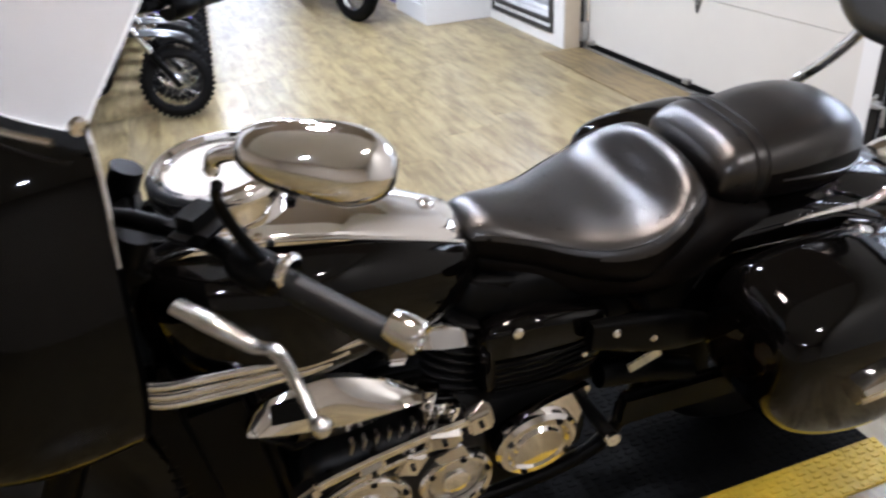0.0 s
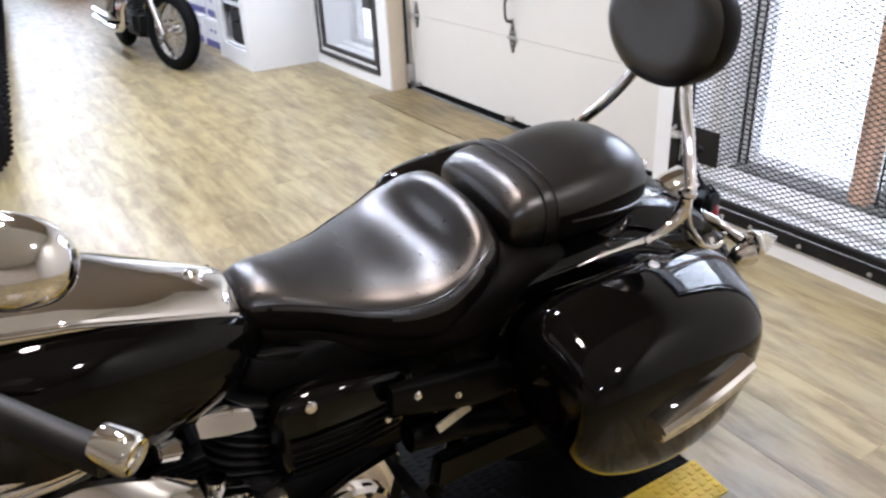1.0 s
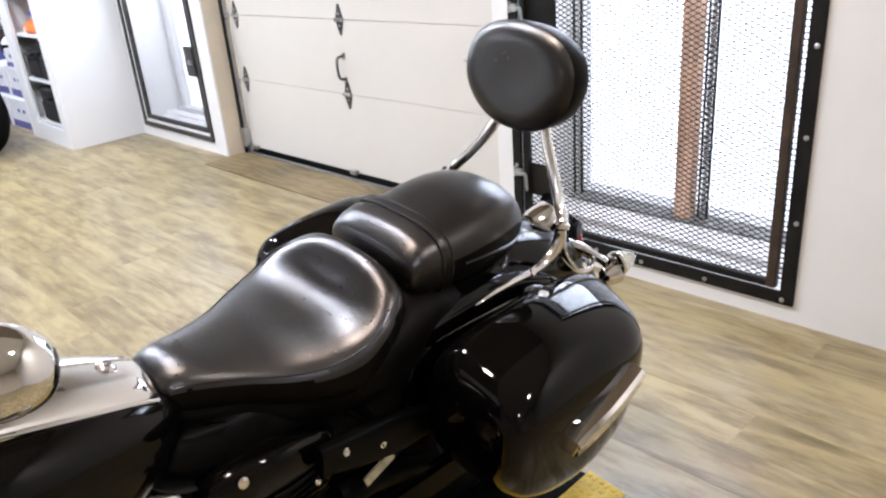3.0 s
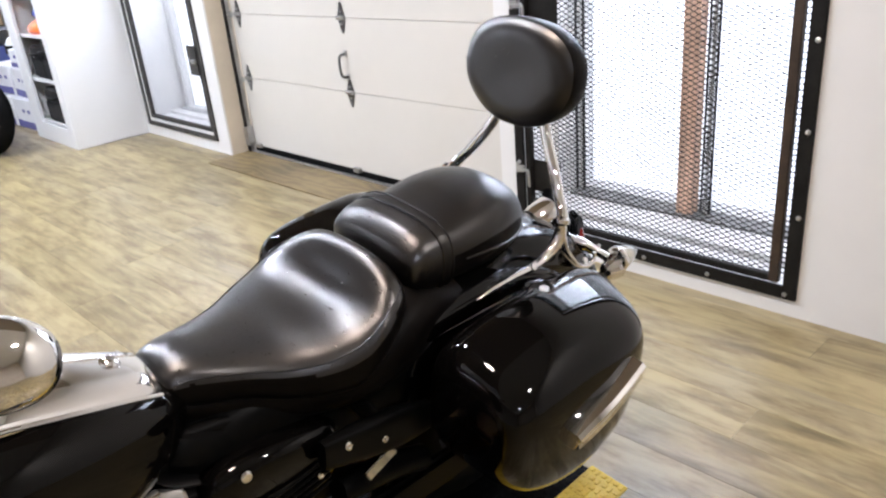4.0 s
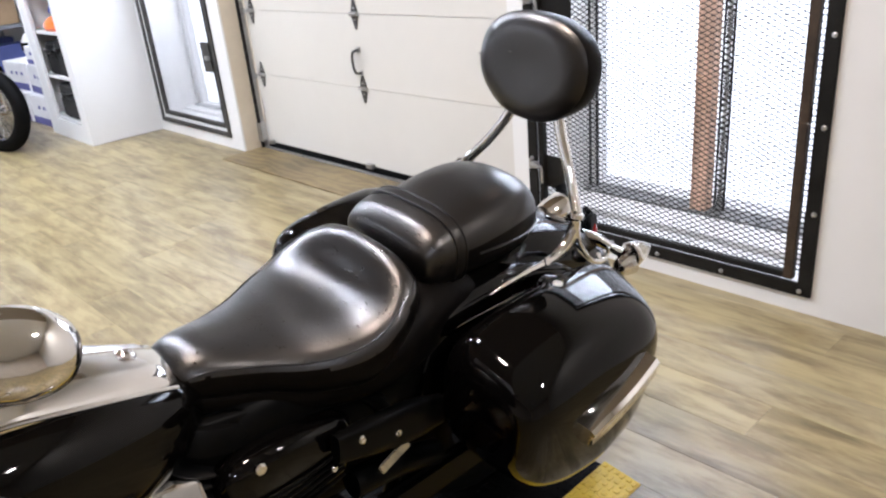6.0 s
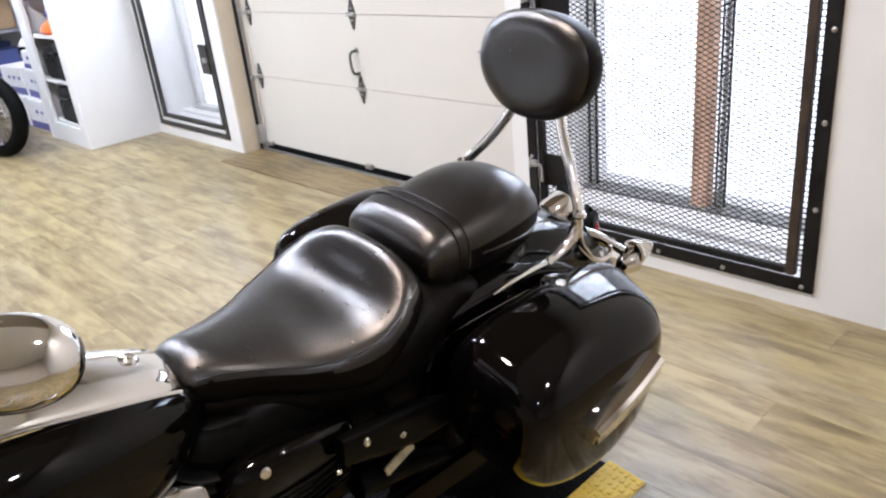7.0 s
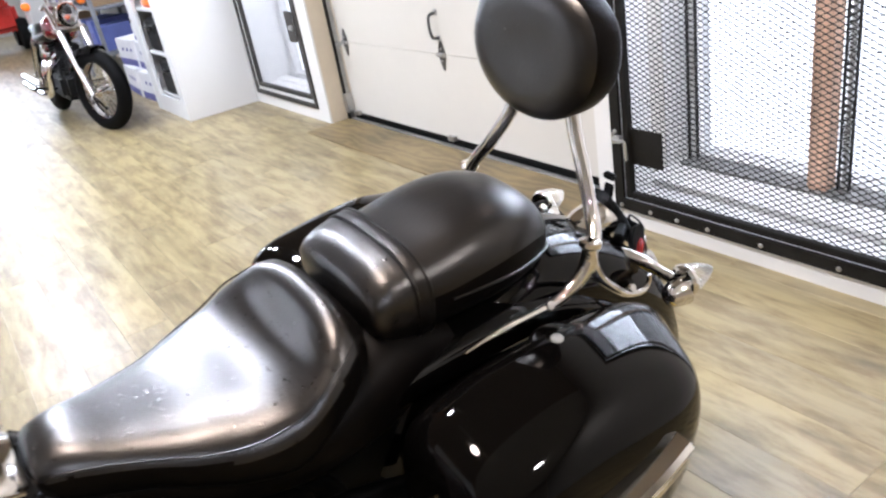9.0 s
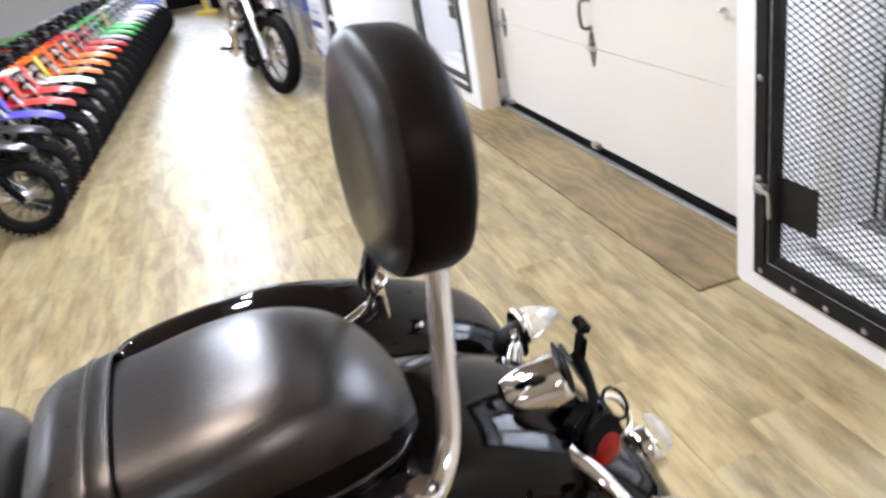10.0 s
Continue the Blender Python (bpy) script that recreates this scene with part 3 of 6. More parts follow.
# ceiling tracks with round spot lamps, those of the added fill lamps included
for tx in sorted({x for x, _, _ in LAMPS}):
    ys = [y for x, y, _ in LAMPS if x == tx]
    mid = (min(ys) + max(ys)) / 2
    tr = thing("lamp_track", pose(tx, mid, 3.1), "white ceiling track with round spot lamps", "lamp track", "ceiling tracks")
    part("rail", box((0.035, max(ys) - min(ys) + 0.8, 0.02), (0.17, 0, -0.01), bevel=0.003), WHITE, tr)
    for y in ys:
        part("spot_lamp", lathe(((0.12, -0.005), (0.125, -0.045), (0.112, -0.05), (0.11, -0.03), (0.11, -0.005)), pose(0, y - mid, 0), 24, caps=False), WHITE, tr)


# ---- the black cruiser on its rubber mat ----
# mat of black ribbed tiles with a yellow border
mat_thing = thing("floor_mat", pose(0, 0, 0), "black ribbed rubber mat with yellow border tiles on the floor", "mat")
MX0, MX1, MY0, MY1, MT = -1.35, 1.84, 1.43, 2.19, 0.022


def rib_tile(x0, x1, y0, y1, slope=None):
    """A tile with rows of small raised bars; a border slopes down to the floor."""
    bm = bmesh.new()
    g = 0.0008
    zs = {k: MT for k in ("a", "b", "c", "d")}
    if slope == "-y":
        zs["a"] = zs["b"] = 0.006
    if slope == "+y":
        zs["c"] = zs["d"] = 0.006
    if slope == "+x":
        zs["b"] = zs["c"] = 0.006
    if slope == "-x":
        zs["a"] = zs["d"] = 0.006
    top = [bm.verts.new(p) for p in ((x0 + g, y0 + g, zs["a"]), (x1 - g, y0 + g, zs["b"]), (x1 - g, y1 - g, zs["c"]), (x0 + g, y1 - g, zs["d"]))]
    low = [bm.verts.new((v.co.x, v.co.y, 0.0)) for v in top]
    bm.faces.new(top)
    for i in range(4):
        bm.faces.new((low[i], low[(i + 1) % 4], top[(i + 1) % 4], top[i]))

    def height(x, y):
        u, v = (x - x0) / (x1 - x0), (y - y0) / (y1 - y0)
        return (zs["a"] * (1 - u) + zs["b"] * u) * (1 - v) + (zs["d"] * (1 - u) + zs["c"] * u) * v

    nx, ny = max(1, round((x1 - x0) / 0.032)), max(1, round((y1 - y0) / 0.020))
    for i in range(nx):
        for j in range(ny):
            cx, cy = x0 + (x1 - x0) * (i + 0.5) / nx, y0 + (y1 - y0) * (j + 0.5) / ny
            a, b = ((x1 - x0) / nx * 0.40, (y1 - y0) / ny * 0.26) if (i + j) % 2 else ((x1 - x0) / nx * 0.22, (y1 - y0) / ny * 0.42)
            q = [bm.verts.new((cx + sx * a * k, cy + sy * b * k, height(cx, cy) + dz)) for dz, k in ((-0.002, 1), (0.0022, 0.8)) for sx, sy in ((-1, -1), (1, -1), (1, 1), (-1, 1))]
            bm.faces.new(q[4:])
            for t in range(4):
                bm.faces.new((q[t], q[(t + 1) % 4], q[4 + (t + 1) % 4], q[4 + t]))
    return bm


BW = 0.115
n_long = 8
step = (MX1 - MX0 - 2 * BW) / n_long
for i in range(n_long):
    xa, xb = MX0 + BW + i * step, MX0 + BW + (i + 1) * step
    for ya, yb in ((MY0 + BW, (MY0 + MY1) / 2), ((MY0 + MY1) / 2, MY1 - BW)):
        part("tile", rib_tile(xa, xb, ya, yb), RUBBER, mat_thing, smooth=False)
    part("border_tile", rib_tile(xa, xb, MY0, MY0 + BW, "-y"), YELLOW, mat_thing, "yellow sloping border tile", smooth=False)
    part("border_tile", rib_tile(xa, xb, MY1 - BW, MY1, "+y"), YELLOW, mat_thing, "yellow sloping border tile", smooth=False)
for xa, xb, s in ((MX0, MX0 + BW, "-x"), (MX1 - BW, MX1, "+x")):
    part("border_tile", rib_tile(xa, xb, MY0 + BW, MY1 - BW, s), YELLOW if s == "-x" else RUBBER, mat_thing, smooth=False)
    for ya, yb, t in ((MY0, MY0 + BW, "-y"), (MY1 - BW, MY1, "+y")):
        part("corner_tile", rib_tile(xa, xb, ya, yb, t), YELLOW, mat_thing, "yellow sloping border tile", smooth=False)

# the bike leans on its side stand; own axes: x to its tail, y to its right, z up
bike = thing("motorcycle", pose(0.7295, 1.794, MT, 9.5, 0, 0.6), "glossy black cruiser motorcycle with hard saddlebags leaning on its stand", "motorcycle")
BZ = -MT                                  # heights below are from the floor


def bp(name, bm, material, parent=None, label="", **k):
    ob = part(name, bm, material, parent or bike, label, **k)
    if parent is None:
        ob.location.z = BZ
    return ob


def section(x, hw, zt, zb, p=2.5, cy=0.0, n=40, dish=0.0):
    """A ring across the bike at x: half width, top and bottom heights."""
    c, h = (zt + zb) / 2, (zt - zb) / 2
    out = []
    for t in np.arange(n) * 2 * math.pi / n:
        ct, st = math.cos(t), math.sin(t)
        y = hw * math.copysign(abs(ct) ** (2 / p), ct)
        z = h * math.copysign(abs(st) ** (2 / p), st)
        if st > 0 and dish:
            z -= dish * max(0.0, 1 - (y / hw) ** 2) ** 1.15
        out.append((x, cy + y, c + z))
    return out


def loft_x(rows, n=40, p=2.5, caps=True, cy=0.0, sides=40):
    """rows of x, half width, top, bottom(, dish): a smooth body along x."""
    q = spline(rows, n)
    return grid_loft([section(r[0], max(r[1], 0.002), r[2], min(r[3], r[2] - 0.002), p, cy, sides, r[4] if len(r) > 4 else 0.0) for r in q], caps=caps)


# tank
tank = bp("fuel_tank", loft_x(((-0.50, 0.05, 0.89, 0.80), (-0.485, 0.10, 0.925, 0.76), (-0.42, 0.155, 0.948, 0.70), (-0.30, 0.182, 0.946, 0.665), (-0.18, 0.174, 0.930, 0.66), (-0.06, 0.141, 0.888, 0.672), (0.03, 0.105, 0.848, 0.70), (0.075, 0.07, 0.822, 0.74)), 44, 3.1), BLACK)


def console_z(x):
    return float(np.interp(x, (-0.47, -0.40, -0.30, -0.18, -0.06, 0.03, 0.06), (0.955, 0.985, 0.984, 0.956, 0.907, 0.869, 0.855)))


def console_w(x):
    return float(np.interp(x, (-0.47, -0.40, -0.30, -0.18, -0.06, 0.03), (0.075, 0.10, 0.112, 0.105, 0.086, 0.070)))


rings = []
for x in np.linspace(-0.47, 0.045, 30):
    w, z = console_w(x) * (1 if x < 0.03 else 0.86), console_z(x)
    rings.append([(x, y * w, z - 0.012 * y * y - d - 0.01 * abs(y) ** 6) for y, d in ((-1, 0.016), (-1, 0.005), (-0.955, 0), (-0.5, 0), (0, 0), (0.5, 0), (0.955, 0), (1, 0.005), (1, 0.016))])
con = bp("dash_console", grid_loft(rings), CHROME, None, "chrome tank console", angle=60)
for s in (-1, 1):
    part("console_trim", tube([(x, s * (console_w(x) + 0.002), console_z(x) - 0.026) for x in np.linspace(-0.44, 0.04, 14)], 0.0035, 30, 8), CHROME, con)
part("bolt", lathe(((0.016, 0), (0.016, 0.003), (0.011, 0.008), (0.007, 0.009), (0.007, 0.005), (0.0005, 0.005)), pose(-0.002, 0, 0.881, 0, 22, 0), 20), CHROME, con)
gm = pose(-0.330, 0.004, 1.010, 0, -4, 0)
dial = part("speedometer", lathe(((0.100, -0.055), (0.108, -0.004), (0.107, 0.010), (0.099, 0.020), (0.091, 0.022), (0.086, 0.016), (0.080, 0.018), (0.074, 0.008)), gm, 44, caps=False), CHROME, con, "round chrome speedometer bezel")
part("dial_face", lathe(((0.076, 0.006), (0.0005, 0.008)), gm, 40), FACE, dial, "pale grey dial")
part("needle", box((0.055, 0.003, 0.002), (-0.330, 0.024, 1.021), (0, -4, 40)), PLASTIC, dial)
for a in range(-120, 121, 20):
    part("tick", box((0.012, 0.0025, 0.0015), gm @ Vector((0.063 * math.cos(radians(a)), 0.063 * math.sin(radians(a)), 0.009)), (0, -4, a)), ZINC, dial)
part("gauge_glass", lathe(((0.082, 0.017), (0.05, 0.023), (0.0005, 0.025)), gm, 32), GLAZE, dial).visible_shadow = False
part("ignition_switch", lathe(((0.030, -0.01), (0.030, 0.012), (0.022, 0.018), (0.012, 0.018), (0.011, 0.026), (0.0005, 0.027)), pose(-0.195, 0, 0.950, 0, 14, 0), 24), CHROME, con)
part("indicator_panel", box((0.022, 0.10, 0.012), (-0.238, 0, 0.972), (0, 10, 0), bevel=0.003), PLASTIC, con)

# rider's saddle: nose, scooped bowl, raised lip behind
saddle = thing("saddle_root", pose(0, 0, BZ), "", "")
saddle.name = "saddle"
saddle.parent = bike
rows = ((0.052, 0.045, 0.838, 0.80, 0.0), (0.062, 0.062, 0.852, 0.775, 0.0), (0.10, 0.076, 0.859, 0.755, 0.0), (0.17, 0.102, 0.846, 0.74, 0.002), (0.24, 0.138, 0.838, 0.715, 0.004), (0.30, 0.168, 0.846, 0.70, 0.013), (0.36, 0.183, 0.867, 0.69, 0.033), (0.405, 0.183, 0.889, 0.72, 0.041), (0.437, 0.172, 0.904, 0.735, 0.021), (0.455, 0.165, 0.910, 0.745, 0.008), (0.474, 0.153, 0.913, 0.755, 0.002), (0.486, 0.142, 0.909, 0.76, 0.001), (0.505, 0.12, 0.888, 0.775, 0.0), (0.525, 0.085, 0.85, 0.80, 0.0))


def by_slope(bm, low, high, axis=2):
    """Keeps the faces whose normal lies between two values along an axis."""
    bmesh.ops.recalc_face_normals(bm, faces=bm.faces)
    bm.normal_update()
    bmesh.ops.delete(bm, geom=[f for f in bm.faces if not low <= f.normal[axis] < high], context="FACES")
    return bm


def by_panel(bm, sides):
    """Keeps the side panels of the saddle below the seam, or all the rest."""
    bmesh.ops.recalc_face_normals(bm, faces=bm.faces)
    bm.normal_update()
    bmesh.ops.delete(bm, geom=[f for f in bm.faces if sides != (f.normal.z < 0.12 or (f.normal.z < 0.34 and abs(f.normal.y) > 0.55))], context="FACES")
    return bm


cushion = part("seat_cushion", by_panel(loft_x(rows, 76, 2.4, sides=72), False), SEATL, saddle, "worn black leather seat bowl")
part("seat_side", by_panel(loft_x(rows, 76, 2.4, sides=72), True), SIDEL, saddle, "black leather side, gloss cut to stand for shade")
seam = []
for r in spline(rows, 60):
    seam.append((r[0], 0.925 * r[1], (r[2] + r[3]) / 2 + (r[2] - r[3]) / 2 * 0.479 + 0.0005))
for s in (-1, 1):
    part("seam", tube([(x, s * y, z) for x, y, z in seam[6:-6]], 0.0017, 70, 6), PADL, saddle)
part("seat_skirt", loft_x(((0.06, 0.06, 0.80, 0.745), (0.16, 0.092, 0.79, 0.70), (0.28, 0.142, 0.78, 0.66), (0.40, 0.172, 0.80, 0.65), (0.50, 0.172, 0.84, 0.66), (0.58, 0.155, 0.845, 0.68), (0.66, 0.14, 0.81, 0.70)), 40, 2.6), SIDEL, saddle)

# pillion seat
pil = thing("pillion", pose(0, 0, BZ), "", "")
pil.name = "passenger_seat"
pil.parent = bike
PILLION = ((0.545, 0.085, 0.895, 0.85), (0.555, 0.11, 0.915, 0.82), (0.58, 0.124, 0.932, 0.80), (0.65, 0.134, 0.942, 0.785), (0.73, 0.137, 0.955, 0.78), (0.80, 0.128, 0.957, 0.775), (0.86, 0.108, 0.940, 0.775), (0.902, 0.082, 0.903, 0.78), (0.930, 0.04, 0.855, 0.79))
part("seat_cushion", by_slope(loft_x(PILLION, 54, 2.6, sides=64), 0.10, 2.0), PADL, pil, "matt black leather cushion")
part("seat_side", by_slope(loft_x(PILLION, 54, 2.6, sides=64), -2.0, 0.10), SIDEL, pil, "black leather side, gloss cut to stand for shade")
part("nose_pad", loft_x(((0.523, 0.095, 0.90, 0.85), (0.53, 0.118, 0.915, 0.825), (0.555, 0.130, 0.934, 0.80), (0.58, 0.134, 0.941, 0.79), (0.592, 0.135, 0.943, 0.79)), 24, 2.9, sides=48), SEATL, pil, "shinier worn leather front pad")
for x, hw, zt in ((0.596, 0.1355, 0.945), (0.620, 0.137, 0.948)):
    ring = section(x, hw, zt, 0.785, 2.9, n=48)
    part("seam", tube([p for p in ring if p[2] > 0.80], 0.003, 50, 6), PADL, pil)
strap = [section(x, hw, zt, 0.785, 2.9, n=48) for x, hw, zt in ((0.597, 0.135, 0.9445), (0.608, 0.137, 0.948), (0.619, 0.137, 0.948))]
part("strap", grid_loft(strap, caps=False), PADL, pil, "black leather strap across the seat")
part("piping", tube([(x, -y, z) for x, y, z in ((0.66, 0.1345, 0.86), (0.73, 0.137, 0.855), (0.80, 0.129, 0.845), (0.86, 0.108, 0.835), (0.906, 0.078, 0.83), (0.928, 0.0, 0.825))], 0.003, 40, 8), PADL, pil)
part("piping", tube([(0.66, 0.1345, 0.86), (0.73, 0.137, 0.855), (0.80, 0.129, 0.845), (0.86, 0.108, 0.835), (0.906, 0.078, 0.83), (0.928, 0.0, 0.825)], 0.003, 40, 8), PADL, pil)

# rear mudguard: an arched shell over the wheel
rings = []
RC, RR = (0.86, 0.345), 0.45
for a in np.linspace(radians(150), radians(-12), 40):
    cx, cz = RC[0] + RR * math.cos(a), RC[1] + RR * 1.04 * math.sin(a)
    nx, nz = math.cos(a), math.sin(a)
    ring = []
    for y, d in ((-0.135, 0.15), (-0.138, 0.09), (-0.128, 0.035), (-0.095, 0.008), (-0.05, 0.0), (0, -0.003), (0.05, 0.0), (0.095, 0.008), (0.128, 0.035), (0.138, 0.09), (0.135, 0.15), (0.128, 0.15), (0.125, 0.04), (0.09, 0.016), (0, 0.008), (-0.09, 0.016), (-0.125, 0.04), (-0.128, 0.15)):
        ring.append((cx - nx * d, y, cz - nz * d))
    rings.append(ring)
bp("rear_fender", grid_loft(rings), BLACK, None, "gloss black rear mudguard", angle=50)
bp("fender_rail", loft_x(((0.50, 0.17, 0.80, 0.70), (0.60, 0.165, 0.80, 0.70), (0.80, 0.158, 0.788, 0.68), (0.92, 0.154, 0.752, 0.66), (1.00, 0.150, 0.705, 0.62), (1.06, 0.145, 0.655, 0.58)), 30, 2.6), BLACK)

# saddlebags
BAG = ((0.478, 0.055, 0.70, 0.60), (0.486, 0.092, 0.744, 0.570), (0.515, 0.114, 0.780, 0.520), (0.58, 0.123, 0.800, 0.455), (0.68, 0.126, 0.811, 0.400), (0.78, 0.127, 0.807, 0.386), (0.88, 0.12, 0.788, 0.405), (0.945, 0.104, 0.757, 0.435), (0.98, 0.08, 0.718, 0.475), (0.993, 0.05, 0.668, 0.52))
for s in (-1, 1):
    bag = thing("bag", pose(0, 0, BZ - (0.038 if s > 0 else 0.0)), "", "")
    bag.name = "saddlebag"
    bag.parent = bike
    bm = loft_x(BAG, 60, 3.3, sides=60)
    for v in bm.verts:
        # tucks in towards the bottom, bulges at the waist
        k = (v.co.z - 0.60) / 0.2
        if s > 0:
            v.co.x = 0.515 + (v.co.x - 0.478) * 1.29
            v.co.z -= 0.20 * max(0.0, v.co.x - 0.80)
        out = v.co.y
        if s < 0:                            # the tail end is cut slantwise, longer on the inner side
            v.co.x -= (0.62 if out < 0 else 0.42) * out * min(1.0, max(0.0, (v.co.x - 0.70) / 0.28))
        if s < 0 and v.co.z > 0.6:               # the lid slopes down to the outside
            v.co.z += (v.co.z - 0.6) / 0.2 * (-0.20 * out - 0.009)
        v.co.y = s * (0.315 + out * (1.06 - 0.07 * k * k) + (0.012 * k if out > 0 else 0.0))
    part("shell", bm, BLACK, bag, "gloss black hard shell")
    lock = part("lock_base", lathe(((0.046, -0.012), (0.041, 0.001), (0.036, 0.003), (0.020, 0.001), (0.018, 0.006), (0.0005, 0.007)), axis_to((0.756, s * 0.262, 0.8005), (0, s * 0.10, 1)), 28), BLACK, bag)
    part("lock", lathe(((0.010, 0.004), (0.010, 0.009), (0.008, 0.0105), (0.0005, 0.010)), axis_to((0.756, s * 0.262, 0.8005), (0, s * 0.10, 1)), 20), ZINC, bag, "round keyed lock")
    rings = []
    for u in np.linspace(0, 1, 16):
        x, z = 0.618 + 0.214 * u, 0.625 + 0.048 * u
        yy = 0.455 + 0.006 * math.sin(u * math.pi) - 0.004 * u
        h = 0.025 * (0.75 + 0.25 * math.sin(math.pi * min(1, u * 4 + 0.05) / 2)) if u < 0.25 else 0.025
        rings.append([(x, s * (yy + dy), z + dz * h) for dy, dz in ((-0.012, -1), (0.010, -0.95), (0.020, -0.5), (0.019, 0.0), (0.013, 0.12), (0.021, 0.30), (0.022, 0.70), (0.014, 0.96), (-0.012, 1))])
    part("side_trim", grid_loft(rings), CHROME, bag, "chrome side trim bar", angle=25)

# sissy bar with backrest
sis = thing("sissy", pose(0, 0, BZ), "", "")
sis.name = "backrest"
sis.parent = bike
BARS = {
    -1: [(0.892, -0.193, 0.835), (0.897, -0.191, 0.862), (0.918, -0.179, 0.880), (0.938, -0.153, 0.905), (0.953, -0.117, 0.965), (0.972, -0.068, 1.05), (0.985, -0.060, 1.15)],
    1: [(0.948, 0.188, 0.80), (0.945, 0.184, 0.845), (0.938, 0.170, 0.873), (0.931, 0.145, 0.902), (0.933, 0.092, 0.965), (0.944, 0.042, 1.05), (0.972, 0.036, 1.15)],
}
for s in (-1, 1):
    line = BARS[s]
    up = part("upright", tube(line, 0.0125, 44, 14), CHROME, sis, "chrome upright bar")
    cx, cy, cz = line[1]
    part("collar", lathe(((0.015, -0.007), (0.0185, -0.004), (0.0185, 0.004), (0.015, 0.007)), axis_to((cx, cy, cz), (0.25, 0.1 * -s, 1)), 22), CHROME, up)
    if s < 0:
        part("foot_strut", tube([(0.894, -0.193, 0.856), (0.891, -0.194, 0.828), (0.866, -0.195, 0.803), (0.82, -0.195, 0.786), (0.75, -0.194, 0.787), (0.69, -0.193, 0.786), (0.635, -0.190, 0.778)], (0.0125, 0.015, 0.0115, 0.009, 0.007, 0.006, 0.002), 40, 12), CHROME, up)
        part("foot_strut", tube([(0.894, -0.192, 0.850), (0.903, -0.192, 0.812), (0.928, -0.191, 0.775), (0.964, -0.189, 0.738), (1.000, -0.188, 0.707), (1.042, -0.187, 0.690), (1.062, -0.186, 0.696), (1.066, -0.184, 0.716)], (0.012, 0.014, 0.010, 0.008, 0.007, 0.006, 0.005, 0.004), 30, 12), CHROME, up)
        web = [(0.886, 0.846), (0.874, 0.812), (0.897, 0.798), (0.920, 0.788), (0.906, 0.815), (0.900, 0.846)]
        part("web_plate", grid_loft([[(x, yy, z) for x, z in web] for yy in (-0.199, -0.190)]), CHROME, up, angle=20)
    else:
        part("foot_strut", tube([(0.946, 0.186, 0.825), (0.930, 0.188, 0.795), (0.88, 0.188, 0.775), (0.79, 0.188, 0.765), (0.66, 0.186, 0.755)], (0.0125, 0.013, 0.011, 0.008, 0.003), 30, 10), CHROME, up)
    for x, z in ((0.80, 0.79), (1.0, 0.725)):
        part("bolt", lathe(((0.008, 0), (0.007, 0.005), (0.0005, 0.006)), axis_to((x, s * 0.199, z), (0, s, 0.6)), 12), CHROME, up)


def pad(x0):
    n = 44
    ring = []
    for t in np.arange(n) * 2 * math.pi / n:
        ct, st = math.cos(t), math.sin(t)
        zz = 0.113 * math.copysign(abs(st) ** 0.86, st)
        yy = 0.147 * math.copysign(abs(ct) ** 0.82, ct) * (1.0 if st > 0 else 1 - 0.20 * (-st) ** 1.4)
        ring.append((yy, zz))
    prof = ((0.0, 0.30), (-0.005, 0.60), (-0.002, 0.80), (0.005, 0.92), (0.013, 0.98), (0.022, 1.0), (0.046, 0.997), (0.062, 0.985), (0.072, 0.95), (0.078, 0.86), (0.080, 0.5))
    tilt = Matrix.Rotation(radians(6), 4, "Y")
    rings = [[Vector((x0, -0.006, 1.149)) + (tilt @ Vector((d - 0.043, y * k, z * k))) for y, z in ring] for d, k in prof]
    return grid_loft(rings)


# faces split by slope: glossy front, shaded copy of the leather elsewhere
part("pad", by_slope(pad(0.966), -2.0, -0.45, 0), BACKL, sis, "black leather backrest pad")
part("pad_side", by_slope(pad(0.966), -0.45, 2.0, 0), SIDEL, sis, "black leather side of the pad, gloss cut for shade")

# tail: licence bracket, lamp, reflectors and indicators
tail = thing("tail", pose(0, 0, BZ), "", "")
tail.name = "tail_assembly"
tail.parent = bike
tm = axis_to((1.098, 0.0, 0.752), (1, -0.1, 0.12))
cup = part("tail_lamp", lathe(((0.014, -0.050), (0.030, -0.042), (0.037, -0.020), (0.041, 0.015), (0.043, 0.034), (0.040, 0.040)), tm, 28), CHROME, tail, "chrome tail lamp cup")
part("lamp_back", lathe(((0.039, 0.036), (0.030, 0.042), (0.0005, 0.044)), tm, 28), SATIN, cup)
part("lamp_stem", tube([(1.065, 0.0, 0.665), (1.062, 0.0, 0.70), (1.075, 0.0, 0.735)], (0.018, 0.013, 0.012), 12, 12), SATIN, cup)
br = part("licence_bracket", box((0.008, 0.024, 0.060), (1.172, 0.020, 0.775), (0, 6, 0), bevel=0.003), PLASTIC, tail)
part("bracket_head", box((0.016, 0.030, 0.014), (1.175, 0.020, 0.800), (0, 6, 0), bevel=0.004), PLASTIC, br)
part("bracket_arm", tube([(1.168, 0.022, 0.752), (1.166, -0.02, 0.732), (1.150, -0.062, 0.716)], (0.009, 0.007, 0.006), 12, 10), PLASTIC, br)
part("plate_holder", box((0.006, 0.150, 0.085), (1.182, 0.0, 0.690), (0, -22, 0), bevel=0.003), SATIN, br)
hm_ = axis_to((1.188, -0.046, 0.712), (0.5, -0.45, 0.75))
hoop = part("lamp_hoop", torus(0.026, 0.0042, hm_, 36, 10), CHROME, tail, "chrome hoop")
part("hoop_liner", torus(0.021, 0.0025, hm_, 32, 8), RUBBER, hoop)
